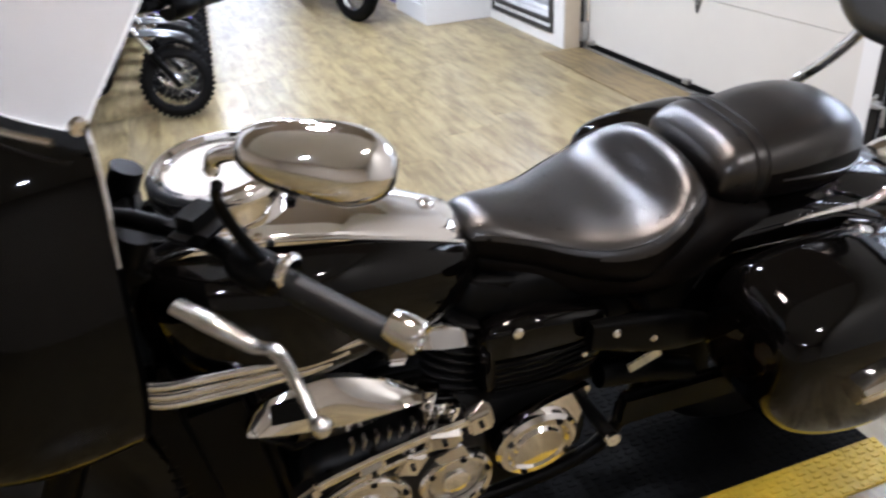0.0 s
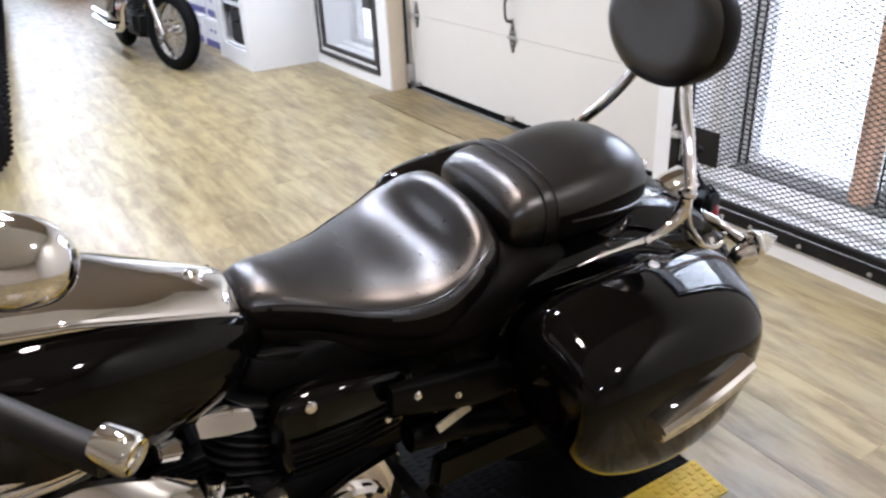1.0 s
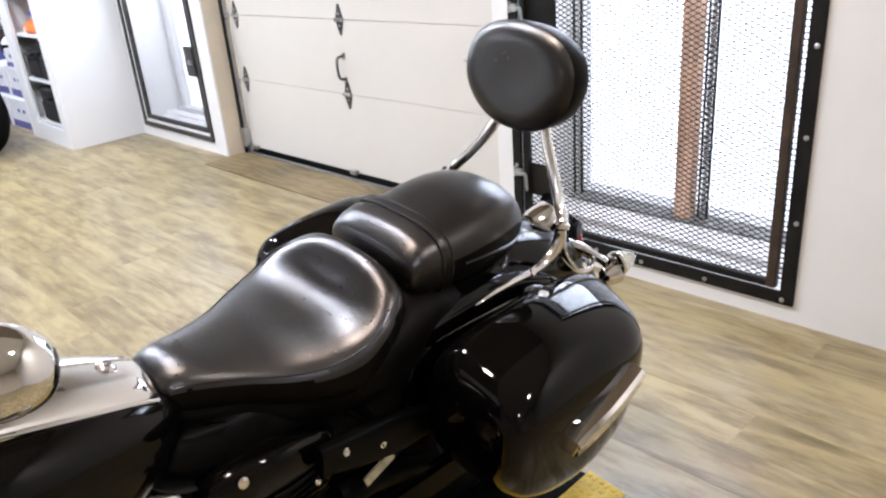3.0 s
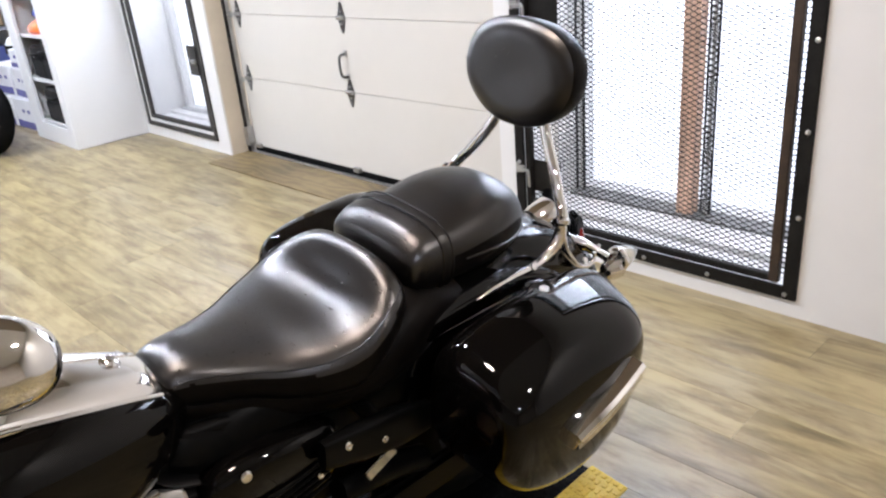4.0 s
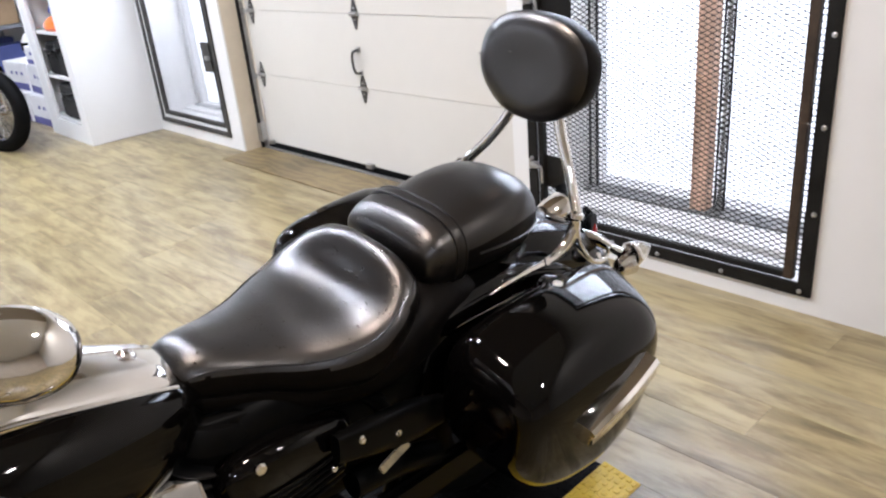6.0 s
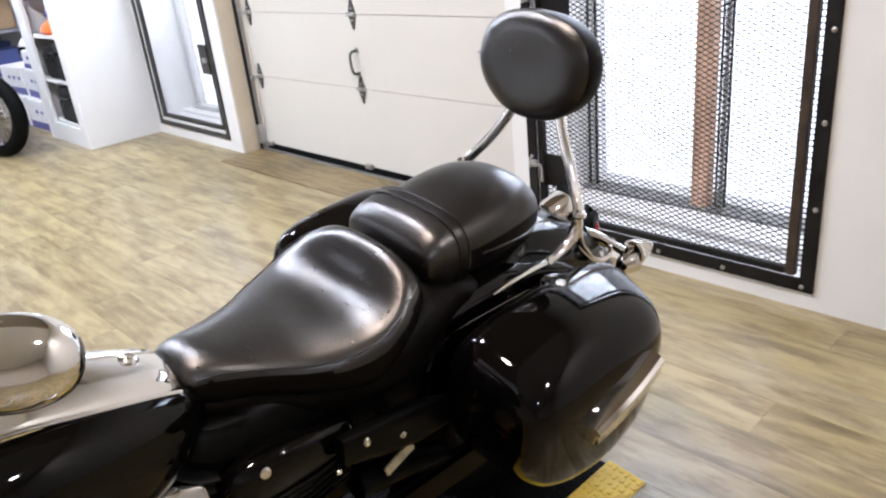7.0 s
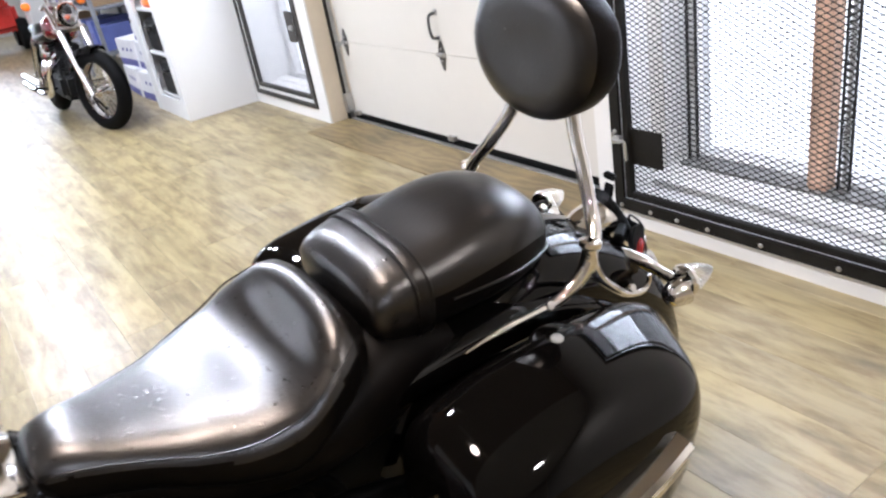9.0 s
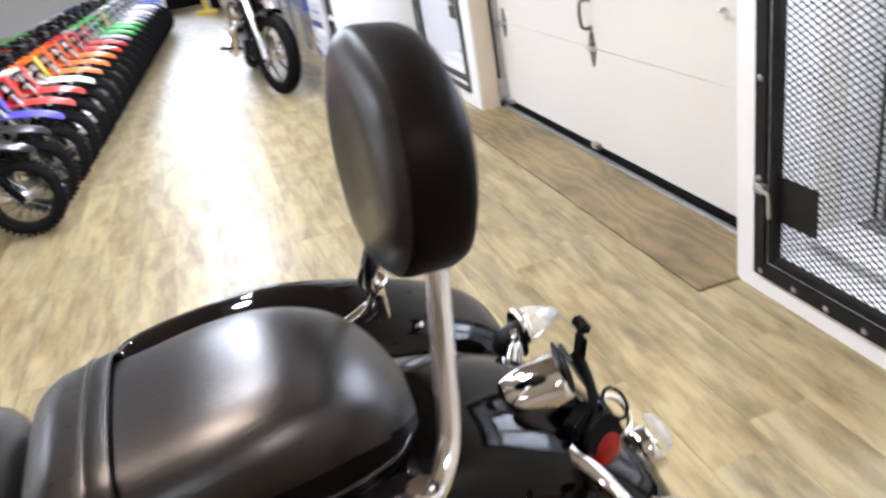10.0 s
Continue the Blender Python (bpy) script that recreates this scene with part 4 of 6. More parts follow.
part("hoop_stem", tube([(1.176, -0.065, 0.69), (1.165, -0.075, 0.672)], 0.006, 2, 10), CHROME, hoop)
part("cross_bar", tube([(1.10, -0.10, 0.690), (1.105, -0.05, 0.700), (1.105, 0, 0.705), (1.105, 0.05, 0.700), (1.10, 0.10, 0.690)], 0.011, 24, 12), SATIN, tail)
for s in (-1, 1):
    at = Vector((1.150, s * 0.196, 0.664))
    ind = part("indicator", lathe(((0.006, -0.040), (0.019, -0.032), (0.027, -0.014), (0.030, 0.006)), axis_to(at, (1, s * 0.12, 0.02)), 26), CHROME if s < 0 else PLASTIC, tail, "bullet indicator with clear lens")
    part("bezel", lathe(((0.0295, 0.002), (0.0325, 0.006), (0.0325, 0.013), (0.0295, 0.017)), axis_to(at, (1, s * 0.12, 0.02)), 26), CHROME, ind)
    part("lens", lathe(((0.029, 0.014), (0.028, 0.030), (0.020, 0.052), (0.010, 0.072), (0.0005, 0.082)), axis_to(at, (1, s * 0.12, 0.02)), 26), CLEAR, ind, "pointed clear lens")
    part("stalk", tube([(1.100, s * 0.085, 0.694), (1.118, s * 0.120, 0.688), (1.135, s * 0.155, 0.674), (1.142, s * 0.180, 0.667)], (0.015, 0.013, 0.009, 0.010), 20, 12, flat=1.25), CHROME, ind, "chrome stalk")
    if s > 0:
        continue
    ref = part("reflector", lathe(((0.025, -0.007), (0.029, 0.0), (0.026, 0.005), (0.016, 0.009), (0.0005, 0.011)), axis_to((1.152, -0.084, 0.706), (0.35, -0.9, 0.25)), 26), RED, tail, "round red reflector")
    part("reflector_back", lathe(((0.014, -0.018), (0.026, -0.012), (0.030, -0.004), (0.0295, 0.001)), axis_to((1.152, -0.084, 0.706), (0.35, -0.9, 0.25)), 26), PLASTIC, ref)
    part("reflector_mount", box((0.05, 0.02, 0.03), (1.132, -0.054, 0.712), (0, 0, 30), bevel=0.003), PLASTIC, ref)

fm = axis_to((1.276, 0.0, 0.556), (0.92, 0.0, 0.38))
fl_ = part("fender_lamp", lathe(((0.036, -0.012), (0.037, 0.004), (0.033, 0.010)), fm, 28), CHROME, tail, "chrome lamp base on the mudguard")
part("lamp_lens", lathe(((0.032, 0.008), (0.029, 0.018), (0.016, 0.026), (0.0005, 0.028)), fm, 28), CLEAR, fl_, "clear lens")

# handlebar with grips, levers and mirrors
bar = thing("bars", pose(0, 0, BZ), "", "")
bar.name = "handlebar"
bar.parent = bike
part("bar", tube([(-0.20, -0.455, 1.037), (-0.291, -0.352, 1.060), (-0.36, -0.27, 1.078), (-0.44, -0.19, 1.08), (-0.51, -0.10, 1.05), (-0.55, 0.0, 1.03), (-0.60, 0.10, 1.08), (-0.56, 0.22, 1.15), (-0.42, 0.32, 1.165), (-0.292, 0.385, 1.150), (-0.206, 0.455, 1.142)], 0.0125, 70, 12), SATIN, bar)
for s in (-1, 1):
    a, b = (Vector((-0.291, -0.352, 1.060)), Vector((-0.198, -0.459, 1.036))) if s < 0 else (Vector((-0.292, 0.385, 1.150)), Vector((-0.206, 0.455, 1.142)))
    d = (b - a).normalized()
    grip = part("grip", tube([a, a + d * 0.01, b], (0.018, 0.0175, 0.0175), 8, 18, smooth=False), GRIPR, bar, "black rubber grip")
    part("grip_flange", lathe(((0.018, -0.006), (0.0215, -0.002), (0.0215, 0.004), (0.018, 0.008)), axis_to(a, d), 20), CHROME, grip)
    part("grip_end", lathe(((0.0185, -0.006), (0.0195, 0.0), (0.0205, 0.022), (0.0200, 0.030), (0.0175, 0.033), (0.012, 0.032), (0.011, 0.028), (0.0005, 0.028)), axis_to(b, d), 24), CHROME, grip, "chrome grip end cap")
    side = Vector((-0.75, s * -0.62, 0.05)).normalized()
    sw = part("switch_housing", lathe(((0.022, -0.03), (0.025, -0.02), (0.025, 0.02), (0.022, 0.03)), axis_to(a - d * 0.045, d), 22), SATIN, bar, "black switch housing")
    for k, o in enumerate(((-0.02, 0.018, 0.018), (0.0, 0.02, 0.016), (0.018, 0.02, 0.014))):
        part("switch", box((0.010, 0.010, 0.007), a - d * 0.045 + d * o[0] - side * 0.008 + Vector((0, 0, o[1] + 0.006)), bevel=0.002), CHROME if k == 1 else PLASTIC, sw)
    pv = a - d * 0.02 + side * 0.055
    perch = part("lever_perch", tube([a - d * 0.035, a - d * 0.03 + side * 0.03, pv], (0.014, 0.013, 0.014), 8, 12), CHROME, bar)
    part("reservoir", box((0.06, 0.075, 0.04), a - d * 0.085 + side * 0.035 + Vector((0, 0, 0.012)), (0, 0, s * 45), bevel=0.017, seg=4), PLASTIC, perch)
    up = 0.0 if s < 0 else 0.09
    lev = [(x, y, z + up) for x, y, z in ((-0.415, s * 0.358, 1.072), (-0.38, s * 0.394, 1.064), (-0.345, s * 0.426, 1.049), (-0.325, s * 0.453, 1.058), (-0.312, s * 0.51, 1.047), (-0.307, s * 0.562, 1.046))]
    lever = part("lever", tube(lev, (0.011, 0.0125, 0.009, 0.0085, 0.0065, 0.005), 40, 12, flat=0.7), BRUSHED, bar, "polished alloy lever")
    part("lever_ball", lathe([(0.0105 * math.sin(t), -0.0105 * math.cos(t)) for t in np.linspace(0.05, math.pi - 0.05, 12)], axis_to((-0.306, s * 0.570, 1.043 + up), (0, 0, 1)), 16), BRUSHED, lever)
    # mirror on its stem
    mir = part("mirror_stem", tube([a - d * 0.03 + Vector((0, 0, 0.015)), (-0.332, s * 0.322, 1.12 + up), (-0.348, s * 0.332, 1.175 + up), (-0.346, s * 0.348, 1.205 + up)], (0.009, 0.0075, 0.007, 0.007), 20, 12), SATIN, bar)
    part("stem_elbow", tube([(-0.348, s * 0.342, 1.196 + up), (-0.343, s * 0.350, 1.216 + up), (-0.325, s * 0.366, 1.226 + up), (-0.300, s * 0.380, 1.222 + up)], (0.008, 0.0095, 0.0085, 0.008), 16, 12), CHROME, mir, "chrome elbow")
    c = Vector((-0.252, s * 0.40, 1.222 + (0.0 if s < 0 else 0.09)))
    ax = Vector((0.93, s * 0.33, -0.20)).normalized()
    nn = Vector((-0.22, s * 0.62, 0.55)).normalized()
    nn = (nn - ax * nn.dot(ax)).normalized()
    ay = nn.cross(ax)
    prof = ((-0.016, 0.97), (-0.013, 1.0), (-0.006, 1.0), (0.004, 0.985), (0.014, 0.93), (0.023, 0.82), (0.030, 0.62), (0.034, 0.36), (0.035, 0.02))
    bm = grid_loft([oval(c + nn * h, ax * 0.080 * k, ay * 0.043 * k, 44, 2.5) for h, k in prof])
    for v in bm.verts:
        o = v.co - c
        u = o.dot(ax) / 0.080
        v.co = c + ax * o.dot(ax) + nn * o.dot(nn) + ay * (o.dot(ay) * (0.84 + 0.16 * min(1.0, u + 0.5)))
    shell = part("mirror_shell", bm, CHROME, mir, "chrome oval mirror housing")

# batwing fairing and windshield
# turned a little to the side of the stand
fair = thing("fairing_root", pose(0, 0, BZ) @ Matrix.Translation((-0.472, -0.34, 0)) @ Matrix.Rotation(radians(9), 4, "Z") @ Matrix.Translation((0.46, 0.34, 0)), "", "")
fair.name = "front_fairing"
fair.parent = bike
OUT = ((0.0, 1.28), (0.12, 1.277), (0.20, 1.255), (0.255, 1.20), (0.292, 1.11), (0.327, 1.01), (0.350, 0.92), (0.338, 0.86), (0.275, 0.815), (0.18, 0.79), (0.09, 0.78), (0.0, 0.78))
half = spline(OUT, 30)
full = [(y, z) for y, z in half] + [(-y, z) for y, z in half[::-1][1:-1]]
rings = []
for u in np.linspace(0, 1, 26):
    k = math.sqrt(max(0.0, 1 - u**2.6))
    rings.append([(-0.51 - 0.30 * u + 0.05 * (abs(y) / 0.35) ** 2 * (1 - u), y * max(k, 0.06), 1.0 + (z - 1.0) * (0.35 + 0.65 * max(k, 0.05)) - 0.03 * u) for y, z in full])
bm = grid_loft(rings, caps=False)
bm.faces.new([v for v in bm.verts][-len(full):])
part("fairing_shell", bm, BLACK, fair, "gloss black batwing fairing")
inner = [[(-0.503 + 0.05 * (abs(y) / 0.35) ** 2, y, z) for y, z in full], [(-0.518 + 0.05 * (abs(y) / 0.35) ** 2, y * 0.93, 1.0 + (z - 1.0) * 0.93) for y, z in full], [(-0.60, y * 0.86, 1.0 + (z - 1.0) * 0.86) for y, z in full]]
part("inner_panel", grid_loft(inner), SATIN, fair)
part("edge_trim", tube([(-0.506 + 0.05 * (abs(y) / 0.35) ** 2, -y, z) for y, z in half[6:12]], 0.003, 50, 8), CHROME, fair, "chrome edge trim")
part("edge_trim", tube([(-0.506 + 0.05 * (abs(y) / 0.35) ** 2, y, z) for y, z in half[6:12]], 0.003, 50, 8), CHROME, fair, "chrome edge trim")
rings = []
for z, k, back in ((1.262, 1.0, 0.018), (1.29, 1.0, 0.030), (1.34, 0.985, 0.066), (1.40, 0.95, 0.112), (1.46, 0.89, 0.155), (1.51, 0.78, 0.185), (1.53, 0.66, 0.195)):
    line = []
    for t in np.linspace(-1, 1, 25):
        line.append((-0.645 + 0.128 * abs(t) ** 2.2 + back, 0.305 * k * t, z))
    rings.append(line + [(x + 0.0045, y * 0.99, zz) for x, y, zz in line[::-1]])
ws = part("windshield", grid_loft(rings), SHIELD, fair, "clear plastic windshield, white reflection put into its colour")
ws.visible_shadow = False
part("shield_strip", tube([(-0.655 + 0.128 * abs(t) ** 2.2, 0.310 * t, 1.262) for t in np.linspace(-1, 1, 20)], 0.004, 40, 8), CHROME, fair, "chrome strip under the windshield")
for s in (-1, 1):
    part("bolt", lathe(((0.010, 0), (0.009, 0.006), (0.0005, 0.008)), axis_to((-0.503, s * 0.306, 1.272), (0.3, s, 0)), 14), CHROME, fair)

# raked back towards the top
for ob in fair.children:
    for v in ob.data.vertices:
        v.co.x += 0.2 * (min(v.co.z, 1.30) - 0.97)

# front end: forks, headlamp, mudguard, wheels
fork = thing("fork_root", pose(0, 0, BZ), "", "")
fork.name = "front_fork"
fork.parent = bike
for s in (-1, 1):
    leg = part("fork_leg", tube([(-0.46, s * 0.095, 1.00), (-0.62, s * 0.095, 0.66)], 0.026, 4, 18, smooth=False), SATIN, fork)
    part("lower_leg", tube([(-0.60, s * 0.095, 0.70), (-0.775, s * 0.095, 0.30)], 0.033, 4, 18, smooth=False), SATIN, leg)
part("triple_clamp", box((0.10, 0.24, 0.04), (-0.50, 0, 0.93), (0, -25, 0), bevel=0.01), SATIN, fork)


def wheel(parent, c, r, w, rim_r, spokes, tire=RUBBER, rimmat=CHROME):
    m = axis_to(c, (0, 1, 0))
    wh = part("wheel_hub", lathe(((0.02, -0.07), (0.05, -0.05), (0.04, 0), (0.05, 0.05), (0.02, 0.07)), m, 20), rimmat, parent)
    prof = [(r - w * 0.55 + w * 0.55 * math.cos(t), w * 0.5 * math.sin(t)) for t in np.linspace(-2.2, 2.2, 15)]
    part("tyre", lathe([*prof, prof[0]], m, 56, caps=False), tire, wh, "black tyre")
    part("rim", lathe(((rim_r, -w * 0.38), (rim_r + 0.02, -w * 0.42), (rim_r + 0.02, w * 0.42), (rim_r, w * 0.38), (rim_r - 0.012, 0), (rim_r, -w * 0.38)), m, 48, caps=False), rimmat, wh)
    bm = bmesh.new()
    for i in range(spokes):
        a = 2 * math.pi * i / spokes
        sgn = 1 if i % 2 else -1
        p = m @ Vector((0.045 * math.cos(a + 0.9 * sgn), 0.045 * math.sin(a + 0.9 * sgn), 0.045 * sgn))
        q = m @ Vector((rim_r * math.cos(a), rim_r * math.sin(a), 0.0))
        tube([p, q], 0.0024, 2, 5, bm, smooth=False)
    tagged(part("spokes", bm, rimmat, wh), kind="stuff")
    return wh


wheel(fork, (-0.80, 0, 0.335), 0.335, 0.13, 0.215, 32, rimmat=SATIN)
rings = []
for a in np.linspace(radians(165), radians(5), 30):
    nx, nz = math.cos(a), math.sin(a)
    rings.append([(-0.80 + (0.385 - d) * nx, y, 0.335 + (0.385 - d) * nz) for y, d in ((-0.108, 0.19), (-0.106, 0.05), (-0.07, 0.008), (0, 0), (0.07, 0.008), (0.106, 0.05), (0.108, 0.19), (0.102, 0.19), (0.066, 0.014), (0, 0.006), (-0.066, 0.014), (-0.102, 0.19))])
part("front_fender", grid_loft(rings), BLACK, fork, "gloss black front mudguard")
lampm = axis_to((-0.76, 0, 0.93), (-1, 0, -0.05))
hl = part("headlamp_bucket", lathe(((0.02, -0.14), (0.07, -0.12), (0.095, -0.05), (0.10, 0.01)), lampm, 32), BLACK, fork)
part("headlamp_lens", lathe(((0.096, 0.01), (0.07, 0.03), (0.0005, 0.04)), lampm, 32), CLEAR, hl)
rw = thing("rear_root", pose(0, 0, BZ), "", "")
rw.name = "rear_wheel"
rw.parent = bike
wheel(rw, (0.86, 0, 0.335), 0.335, 0.17, 0.20, 32, rimmat=SATIN)
part("belt_guard", box((0.52, 0.03, 0.09), (0.60, -0.185, 0.39), (0, 3, 0), bevel=0.012), SATIN, rw)
part("swingarm", box((0.50, 0.04, 0.06), (0.62, -0.15, 0.34), bevel=0.012), SATIN, rw)
part("swingarm", box((0.50, 0.04, 0.06), (0.62, 0.15, 0.34), bevel=0.012), SATIN, rw)

# frame and engine
chassis = thing("chassis", pose(0, 0, BZ), "", "")
chassis.name = "frame_and_engine"
chassis.parent = bike
for s in (-1, 1):
    part("frame_tube", tube([(-0.42, s * 0.05, 0.88), (-0.44, s * 0.10, 0.60), (-0.42, s * 0.13, 0.30), (-0.30, s * 0.14, 0.20), (0.25, s * 0.14, 0.20), (0.42, s * 0.13, 0.34), (0.40, s * 0.13, 0.62), (0.20, s * 0.09, 0.72), (-0.40, s * 0.05, 0.80)], 0.017, 70, 12), SATIN, chassis)
part("crankcase", loft_x(((-0.34, 0.12, 0.40, 0.22), (-0.25, 0.15, 0.50, 0.20), (-0.05, 0.165, 0.53, 0.19), (0.15, 0.165, 0.52, 0.20), (0.30, 0.14, 0.46, 0.22)), 24, 4), PLASTIC, chassis, "dark engine case")


part("radiator", box((0.07, 0.27, 0.44), (-0.475, 0, 0.56), (0, -8, 0), bevel=0.015), SATIN, chassis)
for k in range(12):
    part("radiator_fin", box((0.075, 0.24, 0.004), (-0.475 + 0.0, 0, 0.40 + k * 0.028), (0, -8, 0)), CAST, chassis, smooth=False)
part("air_box", loft_x(((0.02, 0.08, 0.74, 0.45), (0.10, 0.12, 0.76, 0.42), (0.30, 0.13, 0.77, 0.40), (0.50, 0.12, 0.78, 0.45), (0.58, 0.10, 0.78, 0.60)), 20, 4), SATIN, chassis)


def cylinder(x, tilt, n=9):
    m = pose(x, 0, 0.46, 0, tilt, 0)
    cyl = part("cylinder", lathe(((0.075, 0), (0.075, 0.24)), m, 28), CAST, chassis, "finned engine cylinder")
    for i in range(n):
        z = 0.03 + i * 0.021
        part("fin", grid_loft([oval(m @ Vector((0, 0, z + h)), m.to_3x3() @ Vector((0.10 * k, 0, 0)), m.to_3x3() @ Vector((0, 0.125 * k, 0)), 28, 3.0) for h, k in ((-0.004, 0.98), (-0.002, 1.0), (0.002, 1.0), (0.004, 0.98))]), CAST, cyl)
    head = part("head_cover", grid_loft([oval(m @ Vector((0, 0, 0.23 + h)), m.to_3x3() @ Vector((0.085 * k, 0, 0)), m.to_3x3() @ Vector((0, 0.115 * k, 0)), 28, 3.4) for h, k in ((0, 1), (0.03, 1.0), (0.045, 0.92), (0.052, 0.6))]), PLASTIC, cyl)
    return cyl


part("intake_cover", box((0.11, 0.22, 0.15), (-0.115, 0, 0.565), bevel=0.02, seg=3), PLASTIC, chassis)
for i in range(6):
    part("intake_fin", box((0.12, 0.235, 0.005), (-0.115, 0, 0.52 + i * 0.019), (0, 4, 0), bevel=0.001), CAST, chassis, smooth=False)
cylinder(-0.235, -24)
cylinder(0.005, 20)
# chrome head tip beside the rear cylinder
rings = [[(x, -y, z) for y, z in ((0.10, zb), (0.135, zb + 0.002), (0.139, zb + 0.007), (0.124, zt - 0.004), (0.118, zt), (0.09, zt + 0.003))] for x, zb, zt in ((-0.062, 0.672, 0.702), (-0.056, 0.668, 0.708), (-0.02, 0.656, 0.700), (0.020, 0.648, 0.688), (0.026, 0.652, 0.684))]
part("head_trim", grid_loft(rings), CHROME, chassis, "chrome head trim", angle=30)
part("head_trim", box((0.034, 0.03, 0.024), (-0.112, -0.150, 0.690), (20, 14, 0), bevel=0.004), CHROME, chassis, "small chrome head trim")
# teardrop air cleaner cover
rings = []
for u in np.linspace(0, 1, 30):
    x = -0.375 + 0.29 * u
    w = 0.062 * (math.sin(math.pi * min(1, u * 1.9) / 2) ** 0.7 if u < 0.5 else max(0.04, (1 - ((u - 0.45) / 0.55) ** 1.6)))
    zc = 0.665 - 0.035 * u
    rings.append([(x, -(0.165 + dy), zc + dz * w) for dy, dz in ((0, -1.0), (0.010, -1.04), (0.020, -1.02), (0.026, -0.90), (0.036, -0.86), (0.048, -0.30), (0.0475, -0.24), (0.038, 0.20), (0.024, 0.66), (0.010, 0.96), (0, 1.0))])
air = part("air_cleaner_cover", grid_loft(rings), CHROME, chassis, "chrome teardrop air cleaner cover", angle=24)
part("badge_panel", box((0.060, 0.004, 0.034), (-0.305, -0.2075, 0.668), (-24, 7, 0), bevel=0.0015), PLASTIC, air)
# three chrome tubes under the tank
for k, (za, zb) in enumerate(((0.778, 0.768), (0.757, 0.752), (0.738, 0.738))):
    part("chrome_tube", tube([(-0.515, -0.15, za + 0.006), (-0.48, -0.165, za - 0.004), (-0.38, -0.172, za - 0.006), (-0.27, -0.172, zb - 0.004), (-0.165 - 0.03 * k, -0.168, zb)], 0.0085, 30, 10), CHROME, chassis)
# lower chrome covers
prim = part("primary_cover", loft_x(((-0.30, 0.03, 0.50, 0.34), (-0.26, 0.05, 0.53, 0.28), (-0.12, 0.06, 0.54, 0.24), (0.0, 0.055, 0.52, 0.26), (0.045, 0.03, 0.47, 0.32)), 30, 3.2, cy=-0.165), CAST, chassis, "dark engine side cover with chrome trim")
for x, z, r in ((-0.20, 0.385, 0.085), (-0.03, 0.385, 0.075)):
    rm = axis_to((x, -0.222, z), (0, -1, 0.05))
    ring = part("cover_ring", lathe(((r, -0.01), (r, 0.010), (r * 0.93, 0.018), (r * 0.80, 0.016), (r * 0.74, 0.004)), rm, 36, caps=False), CHROME, prim)
    part("cover_plate", lathe(((r * 0.76, 0.002), (r * 0.5, 0.006), (0.0005, 0.008)), rm, 30), BRUSHED, ring, "polished plate inside the ring")
    part("centre_cap", lathe(((r * 0.36, 0.0), (r * 0.36, 0.012), (r * 0.28, 0.016), (0.0005, 0.014)), rm, 24), CHROME, ring)
    for a in range(20, 380, 60):
        part("bolt", lathe(((0.006, 0.012), (0.006, 0.021), (0.0005, 0.022)), rm @ Matrix.Translation((r * 0.87 * math.cos(radians(a)), r * 0.87 * math.sin(radians(a)), 0)), 8), PLASTIC, ring)
for x, z in ((-0.26, 0.50), (-0.18, 0.525), (-0.09, 0.53), (0.0, 0.51), (-0.28, 0.42)):
    part("bolt", lathe(((0.008, 0), (0.008, 0.006), (0.0005, 0.008)), axis_to((x, -0.215, z), (0, -1, 0.2)), 10), PLASTIC, prim)
part("cover_rail", tube([(-0.335, -0.222, 0.452), (-0.26, -0.226, 0.492), (-0.12, -0.228, 0.528), (-0.01, -0.226, 0.540)], 0.0055, 24, 8, flat=1.8), CHROME, prim)
part("cover_rail", tube([(-0.30, -0.224, 0.425), (-0.22, -0.229, 0.468), (-0.11, -0.231, 0.498), (-0.02, -0.230, 0.505)], 0.004, 24, 8, flat=1.5), CHROME, prim)
for i in range(9):
    x = -0.215 + 0.022 * i
    part("fin_tab", box((0.004, 0.02, 0.026), (x, -0.205, 0.540 + 0.0022 * i), (0, 14, 0), bevel=0.001), BRUSHED, prim, smooth=False)
for x, z, sx, sz, r in ((-0.055, 0.515, 0.07, 0.045, 14), (0.015, 0.535, 0.05, 0.06, -12), (-0.115, 0.475, 0.05, 0.06, 24), (-0.300, 0.478, 0.05, 0.035, -30), (-0.185, 0.492, 0.05, 0.03, -16)):
    blk = part("cover_block", box((sx, 0.03, sz), (x, -0.222, z), (6, r, 0), bevel=0.006, seg=2), CHROME, prim)
    part("bolt", lathe(((0.005, 0), (0.005, 0.005), (0.0005, 0.006)), axis_to((x, -0.238, z), (0, -1, 0.1)), 8), PLASTIC, blk)
fp = [(-0.075, 0.475), (-0.02, 0.492), (0.002, 0.44), (-0.045, 0.425)]
part("cover_gusset", grid_loft([[(x, yy, z) for x, z in fp] for yy in (-0.236, -0.228)]), BRUSHED, prim, "polished alloy gusset", smooth=False)
part("front_engine_cover", box((0.13, 0.26, 0.40), (-0.395, -0.02, 0.50), (0, -6, 0), bevel=0.02, seg=3), SATIN, chassis)
part("pushrod_cover", tube([(-0.075, -0.17, 0.50), (-0.055, -0.155, 0.60)], 0.020, 2, 16), CHROME, chassis)
part("head_cap", box((0.075, 0.05, 0.05), (-0.045, -0.175, 0.555), (0, 15, 0), bevel=0.012, seg=3), CHROME, chassis)
for x in (-0.335, -0.30, -0.265):
    part("fuel_line", tube([(x, -0.15, 0.66), (x - 0.02, -0.16, 0.60), (x + 0.03, -0.15, 0.54)], 0.005, 14, 8), CAST, chassis)
